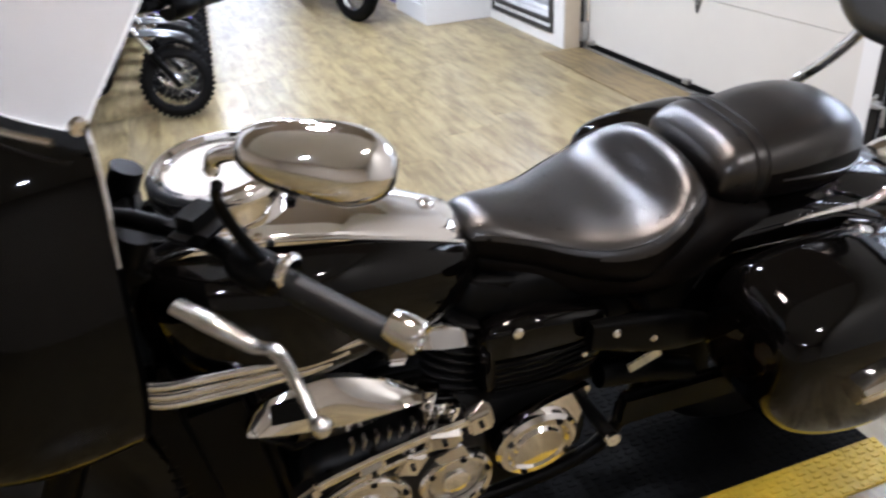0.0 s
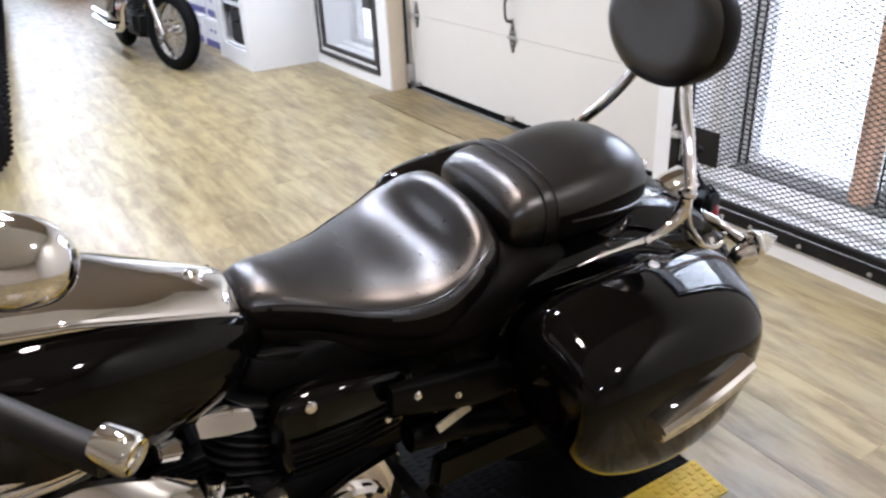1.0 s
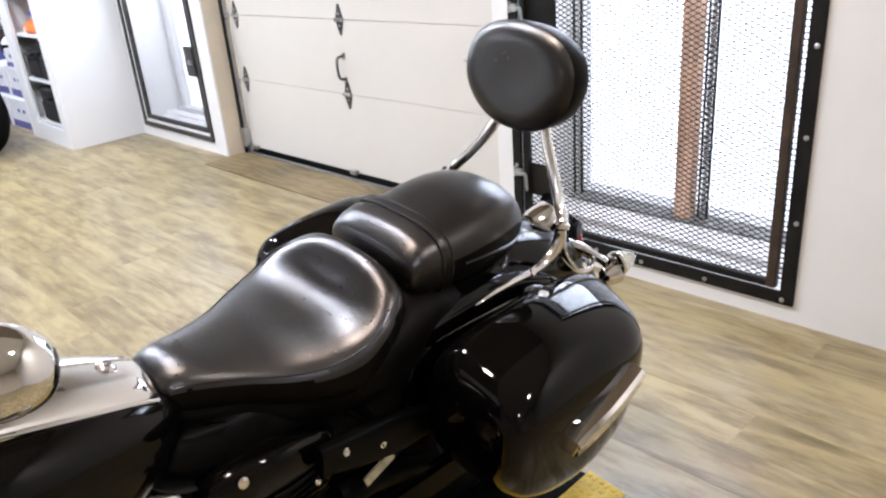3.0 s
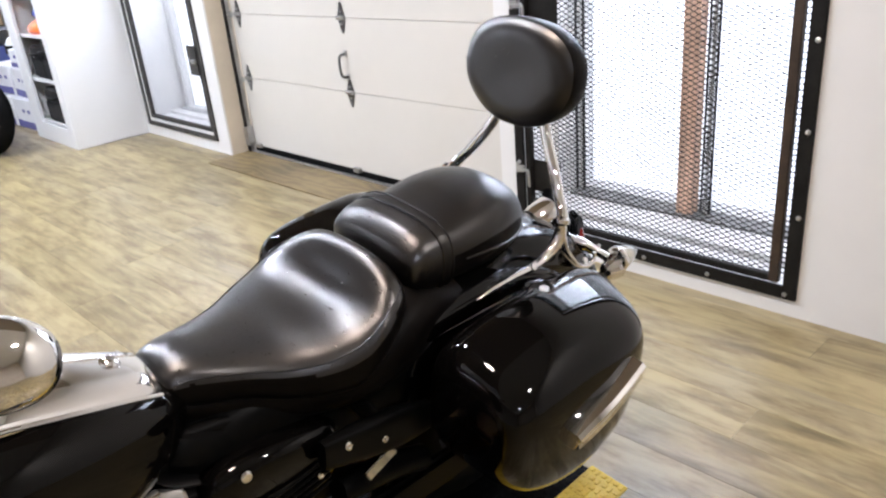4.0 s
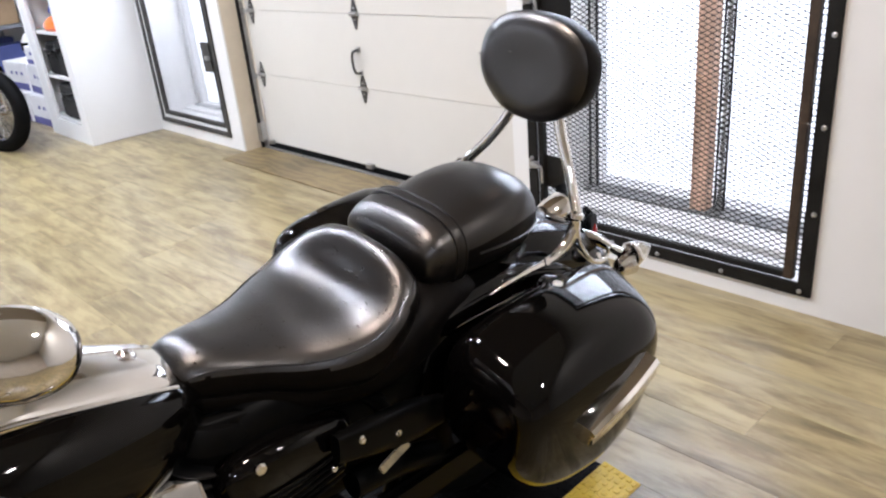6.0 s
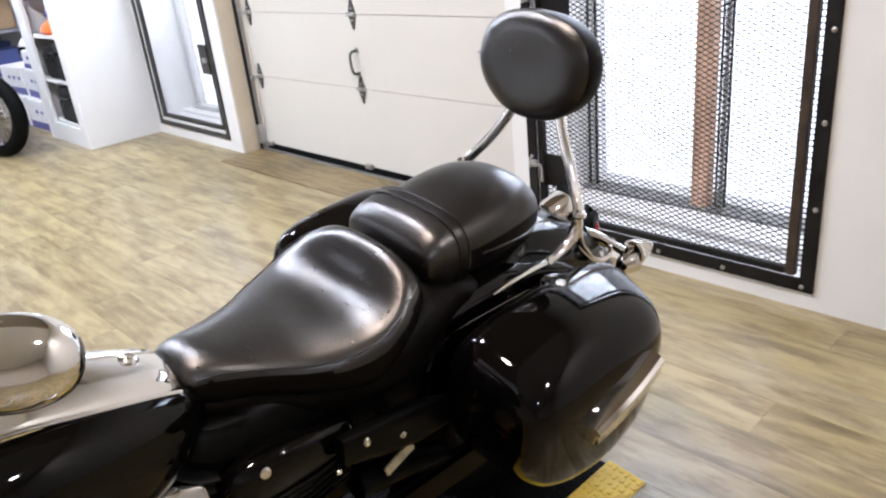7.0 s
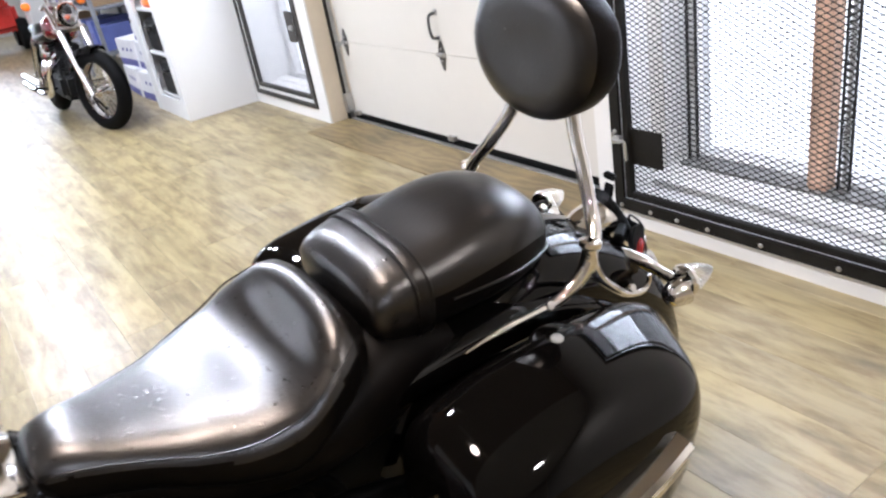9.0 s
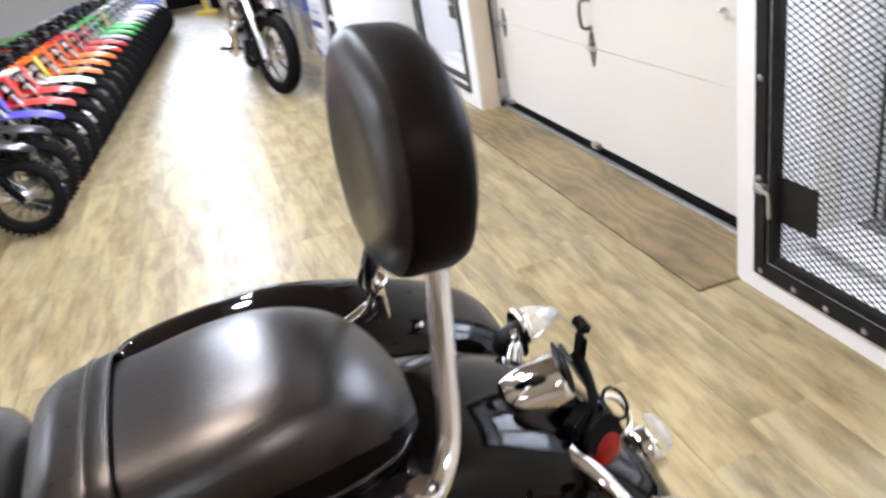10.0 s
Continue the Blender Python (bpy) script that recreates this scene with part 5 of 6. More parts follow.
# round pulley cover with its pointed flange
gc = thing("cover", pose(0, 0, BZ), "", "")
gc.name = "pulley_cover"
gc.parent = bike
cm = axis_to((0.150, -0.205, 0.410), (0, -1, -0.05))
part("cover_disc", lathe(((0.088, -0.02), (0.088, 0.004), (0.080, 0.012), (0.066, 0.012), (0.060, 0.004), (0.056, 0.004), (0.050, 0.014), (0.0005, 0.016)), cm, 44), CHROME, gc, "round chrome cover")
fl = [(0.075, 0.47), (0.16, 0.512), (0.25, 0.533), (0.256, 0.526), (0.245, 0.46), (0.235, 0.40), (0.15, 0.40)]
part("flange", grid_loft([[(x, yy, z) for x, z in fl] for yy in (-0.204, -0.19)]), CHROME, gc, "pointed chrome flange", smooth=False)
for a in (60, 150, 250, 330):
    part("bolt", lathe(((0.007, 0.006), (0.007, 0.016), (0.0005, 0.018)), cm @ Matrix.Translation((0.074 * math.cos(radians(a)), 0.074 * math.sin(radians(a)), 0)), 10), PLASTIC, gc)
# black side cover with ribs, bolts
sc = thing("cover", pose(0, 0, BZ), "", "")
sc.name = "side_cover"
sc.parent = bike
part("panel", loft_x(((0.045, 0.02, 0.66, 0.54), (0.07, 0.035, 0.69, 0.52), (0.16, 0.045, 0.70, 0.52), (0.27, 0.045, 0.685, 0.53), (0.31, 0.025, 0.66, 0.55)), 24, 3.6, cy=-0.13), BLACK, sc)
for i in range(5):
    part("rib", tube([(0.07, -0.172, 0.615 - i * 0.016), (0.16, -0.181, 0.618 - i * 0.016), (0.27, -0.180, 0.628 - i * 0.015)], 0.004, 14, 6), SATIN, sc)
for x, y, z, r in ((0.111, -0.165, 0.682, 0.010), (0.286, -0.212, 0.664, 0.008), (0.371, -0.212, 0.626, 0.008), (0.245, -0.182, 0.600, 0.007)):
    part("bolt", lathe(((r, -0.012), (r, 0.004), (r * 0.6, 0.006), (0.0005, 0.005)), axis_to((x, y, z), (0, -1, 0.35)), 14), CHROME, sc)
part("frame_cover", loft_x(((0.24, 0.012, 0.69, 0.63), (0.32, 0.018, 0.68, 0.60), (0.42, 0.018, 0.66, 0.57), (0.50, 0.012, 0.63, 0.56)), 16, 4, cy=-0.197), SATIN, sc)
part("chrome_tag", box((0.075, 0.004, 0.030), (0.37, -0.205, 0.56), (0, -22, 0), bevel=0.002), CHROME, sc)
part("chrome_edge", tube([(0.325, -0.208, 0.602), (0.43, -0.208, 0.632)], 0.004, 4, 8), CHROME, sc)
part("shock", tube([(0.30, -0.16, 0.50), (0.42, -0.165, 0.48), (0.52, -0.165, 0.44)], 0.028, 12, 16), SATIN, sc)
part("foot_peg", tube([(0.27, -0.17, 0.44), (0.27, -0.28, 0.455)], 0.014, 4, 12), RUBBER, sc)
part("peg_end", lathe(((0.015, -0.006), (0.015, 0.004), (0.0005, 0.007)), axis_to((0.27, -0.282, 0.455), (0, -1, 0.1)), 14), CHROME, sc)
st = part("side_stand", tube([(-0.05, -0.14, 0.24), (0.0, -0.28, 0.10), (0.02, -0.34, 0.062)], (0.014, 0.012, 0.011), 10, 12), SATIN, chassis)
for k in (0, 1):
    part("exhaust_pipe", tube([(-0.28 + 0.3 * k, 0.13, 0.55), (-0.30 + 0.25 * k, 0.21, 0.40), (-0.1, 0.22, 0.30 - 0.06 * k), (0.5, 0.23, 0.28 - 0.06 * k), (1.05, 0.24, 0.30 - 0.06 * k)], 0.030, 40, 16), CHROME, chassis)


# ---- row of small dirt bikes along the aisle ----
def paint(name, c, rough=0.3):
    return mat(name, c, rough, vary=0.12, scale=8, coat=0.3)


DIRT = {
    "black": (paint("black_moulding", (0.005, 0.005, 0.0055)), "black"),
    "purple": (paint("violet_blue_moulding", (0.06, 0.05, 0.42)), "violet-blue"),
    "red": (paint("red_moulding", (0.62, 0.03, 0.02)), "red"),
    "white": (paint("white_moulding", (0.78, 0.78, 0.76)), "white"),
    "orange": (paint("orange_moulding", (0.80, 0.15, 0.015)), "orange"),
    "green": (paint("green_moulding", (0.05, 0.42, 0.06)), "green"),
    "grey": (paint("grey_moulding", (0.30, 0.31, 0.33)), "grey"),
    "blue": (paint("blue_moulding", (0.02, 0.05, 0.35)), "blue"),
}
PLATE_Y = paint("yellow_plate", (0.75, 0.55, 0.03))
KNOB = mat("knobby_rubber", (0.005, 0.005, 0.0055), 0.7, vary=0.3, scale=14, bump=0.1, spec=0.12)
FORKM = mat("silver_fork", (0.62, 0.62, 0.62), 0.25, metal=0.9, vary=0.1)
ENGM = mat("grey_engine", (0.27, 0.27, 0.27), 0.42, metal=0.7, vary=0.3, scale=18, bump=0.1)


def knobby(parent, c, r, w, rim_r):
    """Spoked wheel with a block-tread tyre, axle along y."""
    m = axis_to(c, (0, 1, 0))
    hub = part("wheel", lathe(((0.012, -0.05), (0.035, -0.03), (0.026, 0), (0.035, 0.03), (0.012, 0.05)), m, 14), FORKM, parent, "spoked wheel with block tread")
    bm = bmesh.new()
    prof = [(r - 0.012 - w * 0.5 + w * 0.5 * math.cos(t), w * 0.5 * math.sin(t)) for t in np.linspace(-2.2, 2.2, 9)]
    lathe([*prof, prof[0]], m, 40, bm, caps=False)
    for i in range(38):
        a = 2 * math.pi * i / 38
        for off, h in ((-0.34, -0.005), (0.0, 0.0), (0.34, -0.005)) if i % 2 else ((-0.18, 0.0), (0.18, 0.0)):
            q = m @ Matrix.Rotation(a, 4, "Z") @ Matrix.Translation((r - 0.008 + h, 0, off * w))
            bmesh.ops.create_cube(bm, size=1, matrix=q @ Matrix.Diagonal((0.013, 0.017, 0.016, 1)))
    part("tyre", bm, KNOB, hub, angle=30)
    part("rim", lathe(((rim_r, -w * 0.30), (rim_r + 0.012, -w * 0.34), (rim_r + 0.012, w * 0.34), (rim_r, w * 0.30), (rim_r - 0.008, 0), (rim_r, -w * 0.30)), m, 36, caps=False), FORKM, hub)
    bm = bmesh.new()
    for i in range(28):
        a, sg = 2 * math.pi * i / 28, 1 if i % 2 else -1
        tube([m @ Vector((0.03 * math.cos(a + 1.1 * sg), 0.03 * math.sin(a + 1.1 * sg), 0.028 * sg)), m @ Vector((rim_r * math.cos(a), rim_r * math.sin(a), 0))], 0.002, 2, 4, bm, smooth=False)
    tagged(part("spokes", bm, FORKM, hub), kind="stuff")
    return hub


def plate_strip(pts, w, t, crown=0.012):
    """A bent plastic blade: line in x, z with half widths."""
    rings = []
    for (x, z), hw in zip(pts, w):
        rings.append([(x, y * hw, z + crown * (1 - y * y) - d) for y, d in ((-1, 0), (-0.6, 0), (0, 0), (0.6, 0), (1, 0), (1, t), (0, t), (-1, t))])
    return grid_loft(rings)


def dirt_bike(colour, plate):
    """x ahead, front wheel's foot at the origin."""
    m, word = DIRT[colour]
    root = thing("dirt_bike", pose(0, 0, 0), f"small {word} dirt bike with knobby tyres parked in a row", "dirt bike", "dirt bikes in a row")
    r = 0.235
    knobby(root, (0, 0, r), r, 0.085, 0.165)
    knobby(root, (-1.02, 0, 0.22), 0.22, 0.10, 0.145)
    for s in (-1, 1):
        part("fork_leg", tube([(0.01, s * 0.065, r - 0.02), (-0.12, s * 0.065, 0.44)], 0.021, 2, 12), SATIN, root)
        part("fork_tube", tube([(-0.10, s * 0.065, 0.41), (-0.27, s * 0.065, 0.715)], 0.0165, 2, 12), FORKM, root, "silver fork tube")
        part("shroud", grid_loft([[(x, s * (y + d), z) for x, y, z in ((-0.27, 0.085, 0.66), (-0.30, 0.10, 0.50), (-0.46, 0.105, 0.46), (-0.60, 0.095, 0.60), (-0.55, 0.08, 0.68))] for d in (0, 0.008)]), m, root, smooth=False)
        part("grip", tube([(-0.33, s * 0.23, 0.865), (-0.345, s * 0.335, 0.872)], 0.017, 2, 10), GRIPR, root)
        part("lever", tube([(-0.27, s * 0.20, 0.86), (-0.27, s * 0.32, 0.862)], 0.006, 2, 8), SATIN, root)
    for z in (0.64, 0.71):
        part("fork_clamp", box((0.07, 0.17, 0.022), (-0.235 - (z - 0.64) * 0.55, 0, z), (0, -28, 0), bevel=0.005), SATIN, root)
    part("front_fender", plate_strip(((-0.31, 0.585), (-0.22, 0.555), (-0.10, 0.545), (0.02, 0.525), (0.11, 0.49), (0.14, 0.47)), (0.05, 0.08, 0.088, 0.08, 0.055, 0.03), 0.006, 0.034), m, root)
    part("number_plate", grid_loft([[(-0.20 + d - (z - 0.66) * 0.35, y, z) for y, z in ((-0.045, 0.60), (0.045, 0.60), (0.055, 0.68), (0.05, 0.77), (-0.05, 0.77), (-0.055, 0.68))] for d in (0, 0.008)]), plate or m, root, smooth=False)
    part("handlebar", tube([(-0.345, -0.34, 0.872), (-0.33, -0.20, 0.862), (-0.28, -0.10, 0.80), (-0.27, 0, 0.785), (-0.28, 0.10, 0.80), (-0.33, 0.20, 0.862), (-0.345, 0.34, 0.872)], 0.011, 40, 10), SATIN, root)
    part("bar_pad", tube([(-0.30, -0.10, 0.845), (-0.30, 0.10, 0.845)], 0.024, 2, 12), SATIN, root)
    part("fuel_tank", grid_loft([section(x, hw, zt, zb, 2.6, n=20) for x, hw, zt, zb in ((-0.30, 0.05, 0.68, 0.58), (-0.36, 0.075, 0.715, 0.55), (-0.48, 0.085, 0.71, 0.56), (-0.58, 0.06, 0.68, 0.60))]), m, root)
    part("seat", grid_loft([section(x, hw, zt, zb, 3, n=18) for x, hw, zt, zb in ((-0.46, 0.05, 0.70, 0.64), (-0.56, 0.07, 0.695, 0.61), (-0.80, 0.075, 0.695, 0.61), (-1.02, 0.065, 0.715, 0.65), (-1.06, 0.04, 0.71, 0.66))]), PLASTIC, root)
    part("rear_fender", plate_strip(((-0.92, 0.655), (-1.06, 0.67), (-1.22, 0.665), (-1.34, 0.64)), (0.07, 0.075, 0.065, 0.04), 0.006), m, root)
    part("side_panel", box((0.24, 0.17, 0.14), (-0.86, 0, 0.585), (0, 12, 0), bevel=0.02), m, root)
    part("engine", box((0.26, 0.17, 0.17), (-0.56, 0, 0.335), bevel=0.03, seg=3), ENGM, root)
    cyl = part("engine_cylinder", lathe([(0.055 if i % 2 else 0.068, i * 0.011) for i in range(13)], pose(-0.46, 0, 0.40, 0, 35, 0), 18), ENGM, root)
    part("engine_cover", lathe(((0.065, 0), (0.06, 0.02), (0.0005, 0.026)), axis_to((-0.60, -0.085, 0.33), (0, -1, 0)), 24), FORKM, root)
    part("frame", tube([(-0.26, 0, 0.66), (-0.36, 0, 0.40), (-0.45, 0, 0.24), (-0.68, 0, 0.24), (-0.76, 0, 0.42), (-0.70, 0, 0.60), (-0.30, 0, 0.62)], 0.018, 40, 10), SATIN, root)
    part("swingarm", box((0.36, 0.12, 0.035), (-0.87, 0, 0.27), (0, -9, 0), bevel=0.008), SATIN, root)
    part("exhaust", tube([(-0.40, 0.05, 0.42), (-0.38, 0.11, 0.34), (-0.60, 0.12, 0.44), (-0.95, 0.13, 0.60)], (0.015, 0.016, 0.02, 0.035), 24, 12), SATIN, root)
    part("foot_peg", tube([(-0.68, -0.20, 0.25), (-0.68, 0.20, 0.25)], 0.010, 2, 8), ENGM, root)
    part("side_stand", tube([(-0.66, -0.07, 0.25), (-0.70, -0.20, 0.022)], 0.009, 2, 8), SATIN, root)
    return root


made = {}
ROWC = "black black purple red red white orange orange orange red red grey green green green grey grey white grey white blue blue".split()
for i, c in enumerate(ROWC):
    y = 5.29 + 0.385 * i
    x = 0.36 + 0.060 * (y - 5.29)
    key = (c, i in (1, 5, 13))
    at = pose(x, y, 0.001, -6.5, 0, 1 + 3 * math.sin(i * 2.3))
    if key not in made:
        made[key] = dirt_bike(c, PLATE_Y if key[1] else None)
        made[key].matrix_world = at @ Matrix.Scale(0.93, 4)
    else:
        copy_thing(made[key], at)

# ---- red cruiser further up the aisle ----
CRED = mat("candy_red_paint", (0.11, 0.007, 0.010), 0.10, vary=0.15, scale=5, coat=1.0)
AMBER = mat("amber_lens", (0.85, 0.22, 0.03), 0.15, vary=0.05)
cr = thing("motorcycle", pose(1.90, 7.41, 0, 0, 5, 2), "dark red cruiser motorcycle with spoked front wheel on the plank floor", "motorcycle")
wheel(cr, (0, 0, 0.33), 0.33, 0.115, 0.235, 40)
wheel(cr, (0, 1.52, 0.32), 0.32, 0.15, 0.20, 30)
for o in cr.children:                      # axles lie across this bike
    o.location = (0, 0, 0)
for o in list(cr.children_recursive):
    if o.type == "MESH":
        c = Vector((0, 0, 0.33)) if min(abs(v.co.y) for v in o.data.vertices) < 0.6 else Vector((0, 1.52, 0.32))
        o.data.transform(Matrix.Translation(c) @ Matrix.Rotation(radians(90), 4, "Z") @ Matrix.Translation(-c))
for s in (-1, 1):
    part("fork_leg", tube([(s * 0.10, 0.0, 0.30), (s * 0.10, 0.15, 0.62)], 0.026, 2, 16), BRUSHED, cr)
    part("fork_tube", tube([(s * 0.10, 0.14, 0.60), (s * 0.10, 0.34, 1.02)], 0.023, 2, 14), CHROME, cr)
    part("riser", tube([(s * 0.06, 0.34, 1.0), (s * 0.06, 0.40, 1.12)], 0.016, 2, 12), CHROME, cr)
    part("grip", tube([(s * 0.30, 0.55, 1.13), (s * 0.43, 0.60, 1.11)], 0.018, 2, 12), GRIPR, cr)
    part("indicator", lathe(((0.01, -0.03), (0.03, -0.02), (0.033, 0.012), (0.0005, 0.025)), axis_to((s * 0.24, 0.36, 1.02), (0, -1, 0)), 16), AMBER, cr, "amber front indicator")
    st = part("mirror_stem", tube([(s * 0.28, 0.52, 1.13), (s * 0.31, 0.52, 1.22), (s * 0.36, 0.53, 1.27)], 0.006, 10, 8), CHROME, cr)
    part("mirror", grid_loft([oval((s * 0.38, 0.53 + h, 1.30), (0.06 * k, 0, 0), (0, 0, 0.038 * k), 24) for h, k in ((0, 1), (-0.012, 0.95), (-0.022, 0.6), (-0.024, 0.1))]), CHROME, cr)
    part("foot_peg", tube([(s * 0.15, 0.62, 0.33), (s * 0.34, 0.62, 0.35)], 0.014, 2, 10), SATIN, cr)
    part("shock", tube([(s * 0.14, 1.22, 0.66), (s * 0.14, 1.44, 0.36)], 0.032, 2, 14), CHROME, cr)
part("handlebar", tube([(-0.43, 0.60, 1.11), (-0.29, 0.545, 1.135), (-0.14, 0.42, 1.15), (0, 0.40, 1.13), (0.14, 0.42, 1.15), (0.29, 0.545, 1.135), (0.43, 0.60, 1.11)], 0.0125, 40, 10), CHROME, cr)
part("triple_clamp", box((0.27, 0.08, 0.03), (0, 0.34, 1.0), (-25, 0, 0), bevel=0.008), CHROME, cr)
part("lower_clamp", box((0.27, 0.08, 0.03), (0, 0.25, 0.82), (-25, 0, 0), bevel=0.008), BRUSHED, cr)
part("headlamp", lathe(((0.03, -0.13), (0.075, -0.10), (0.092, -0.03), (0.095, 0.01)), axis_to((0, 0.22, 0.93), (0, -1, 0)), 28), CHROME, cr)
part("headlamp_lens", lathe(((0.09, 0.01), (0.06, 0.03), (0.0005, 0.036)), axis_to((0, 0.22, 0.93), (0, -1, 0)), 28), GLAZE, cr)
rings = []
for a in np.linspace(radians(78), radians(150), 16):
    rings.append([(y, -(0.365 - d) * math.cos(a), 0.33 + (0.365 - d) * math.sin(a)) for y, d in ((-0.075, 0.06), (-0.06, 0.012), (0, 0), (0.06, 0.012), (0.075, 0.06), (0.068, 0.06), (0, 0.007), (-0.068, 0.06))])
part("front_fender", grid_loft(rings), BLACK, cr)


# its steering is turned to one side
turned = Matrix.Translation((0, 0.22, 0)) @ Matrix.Rotation(radians(20), 4, "Z") @ Matrix.Translation((0, -0.22, 0))
for ob in cr.children_recursive:
    if ob.type == "MESH" and min(v.co.y for v in ob.data.vertices) < 0.57 and not ob.name.startswith(("foot_peg", "shock")):
        ob.data.transform(turned)


def along_y(rows, n=26, p=2.5):
    return grid_loft([[(yy, xx, zz) for xx, yy, zz in section(r[0], max(r[1], 0.003), r[2], r[3], p, n=30)] for r in spline(rows, n)])


part("fuel_tank", along_y(((0.42, 0.05, 0.86, 0.78), (0.46, 0.10, 0.91, 0.73), (0.58, 0.145, 0.935, 0.70), (0.74, 0.13, 0.91, 0.71), (0.90, 0.07, 0.84, 0.74))), CRED, cr, "dark candy red tank")
part("seat", along_y(((0.86, 0.07, 0.80, 0.74), (0.96, 0.13, 0.77, 0.69), (1.15, 0.15, 0.76, 0.68), (1.30, 0.12, 0.83, 0.72), (1.55, 0.10, 0.82, 0.74), (1.62, 0.06, 0.80, 0.75))), PADL, cr)
part("rear_fender", along_y(((1.10, 0.09, 0.70, 0.60), (1.35, 0.10, 0.735, 0.62), (1.60, 0.10, 0.72, 0.60), (1.85, 0.09, 0.58, 0.46))), CRED, cr)
part("crankcase", box((0.26, 0.52, 0.24), (0, 0.78, 0.33), bevel=0.05, seg=3), CAST, cr)
for yy, tl in ((0.66, -22), (0.90, 22)):
    part("cylinder", lathe([(0.085 if i % 2 else 0.10, i * 0.013) for i in range(19)], pose(0, yy, 0.44, -tl, 0, 0), 24), CAST, cr)
for k in (0, 1):
    part("exhaust_pipe", tube([(-0.08, 0.60 + 0.22 * k, 0.58), (-0.19, 0.56 + 0.14 * k, 0.50), (-0.20, 0.66 + 0.1 * k, 0.30), (-0.21, 1.0, 0.25 + 0.07 * k), (-0.22, 1.75, 0.27 + 0.07 * k)], 0.032, 40, 14), CHROME, cr)
part("air_cleaner", lathe(((0.085, 0), (0.085, 0.04), (0.06, 0.055), (0.0005, 0.058)), axis_to((-0.12, 0.78, 0.60), (-1, 0, 0)), 28), CHROME, cr)
part("frame", tube([(0, 0.40, 0.84), (0, 0.48, 0.50), (0, 0.52, 0.24), (0, 1.15, 0.24), (0, 1.25, 0.60)], 0.022, 30, 12), SATIN, cr)
part("side_stand", tube([(0.10, 0.75, 0.24), (0.24, 0.80, 0.045)], 0.012, 2, 10), SATIN, cr)

# ---- shelf unit with cases beside the narrow window ----
CASE = mat("black_case", (0.006, 0.006, 0.0065), 0.5, vary=0.3, scale=12, bump=0.1, spec=0.25)
unit = thing("shelf_unit", pose(0, 0, 0), "tall white shelf unit with open shelves beside the window", "shelf unit")
X0, X1, UY0, UY1, UH = 2.452, 3.045, 6.83, 7.72, 2.3
part("end_panel", box((X1 - X0, 0.03, UH), ((X0 + X1) / 2, UY0 + 0.015, UH / 2), bevel=0.003), MELA, unit)
part("end_panel", box((X1 - X0, 0.03, UH), ((X0 + X1) / 2, UY1 - 0.015, UH / 2), bevel=0.003), MELA, unit)
part("back_panel", box((0.02, UY1 - UY0 - 0.06, UH), (X1 - 0.01, (UY0 + UY1) / 2, UH / 2)), MELA, unit, smooth=False)
part("stile", box((0.03, 0.10, UH), (X0 + 0.016, 6.91, UH / 2), bevel=0.003), MELA, unit)
part("stile", box((0.03, 0.16, UH), (X0 + 0.016, 7.61, UH / 2), bevel=0.003), MELA, unit)
part("plinth", box((0.02, UY1 - UY0 - 0.062, 0.15), (X0 + 0.012, (UY0 + UY1) / 2, 0.075), bevel=0.002), MELA, unit)
for z in (0.155, 0.505, 0.86, 1.22, 1.60, 2.28):
    part("shelf", box((X1 - X0 - 0.055, UY1 - UY0 - 0.062, 0.025), ((X0 + X1) / 2 + 0.008, (UY0 + UY1) / 2, z), bevel=0.002), MELA, unit)


def case(x, y, z, sx, sy, sz, turn=0, m=CASE, label="black tool case on the shelf"):
    c = thing("tool_case", pose(x, y, z, 0, 0, turn), label, "case")
    part("body", box((sx, sy, sz * 0.62), (0, 0, sz * 0.31), bevel=0.018, seg=3), m, c)
    part("lid", box((sx * 0.98, sy * 0.98, sz * 0.34), (0, 0, sz * 0.80), bevel=0.018, seg=3), m, c)
    part("handle", tube([(-sx / 2, -sy * 0.2, sz * 0.72), (-sx / 2 - 0.03, -sy * 0.18, sz * 0.74), (-sx / 2 - 0.03, sy * 0.18, sz * 0.74), (-sx / 2, sy * 0.2, sz * 0.72)], 0.010, 18, 8), m, c)
    for yy in (-0.32, 0.32):
        part("latch", box((0.008, 0.03, 0.05), (-sx / 2 - 0.002, sy * yy, sz * 0.62), bevel=0.003), m, c)


case(2.68, 7.19, 0.1685, 0.38, 0.44, 0.29)
case(2.66, 7.10, 0.5185, 0.34, 0.24, 0.31)
case(2.67, 7.37, 0.5185, 0.34, 0.25, 0.27, 2)
helm = thing("bag", pose(2.61, 7.27, 0.873), "orange bag with blue tie on the shelf", "bag")
part("sack", grid_loft([oval((0, 0, z), (0.13 * k, 0, 0), (0, 0.17 * k, 0), 24, 2.3) for z, k in ((0, 0.85), (0.025, 1.0), (0.06, 0.95), (0.09, 0.7), (0.11, 0.4), (0.12, 0.28))]), DIRT["orange"][0], helm)
part("tie", grid_loft([oval((0, 0, z), (0.10 * k, 0, 0), (0, 0.10 * k, 0), 20, 2.3) for z, k in ((0.115, 0.5), (0.14, 0.75), (0.18, 0.6), (0.20, 0.2))]), DIRT["blue"][0], helm)

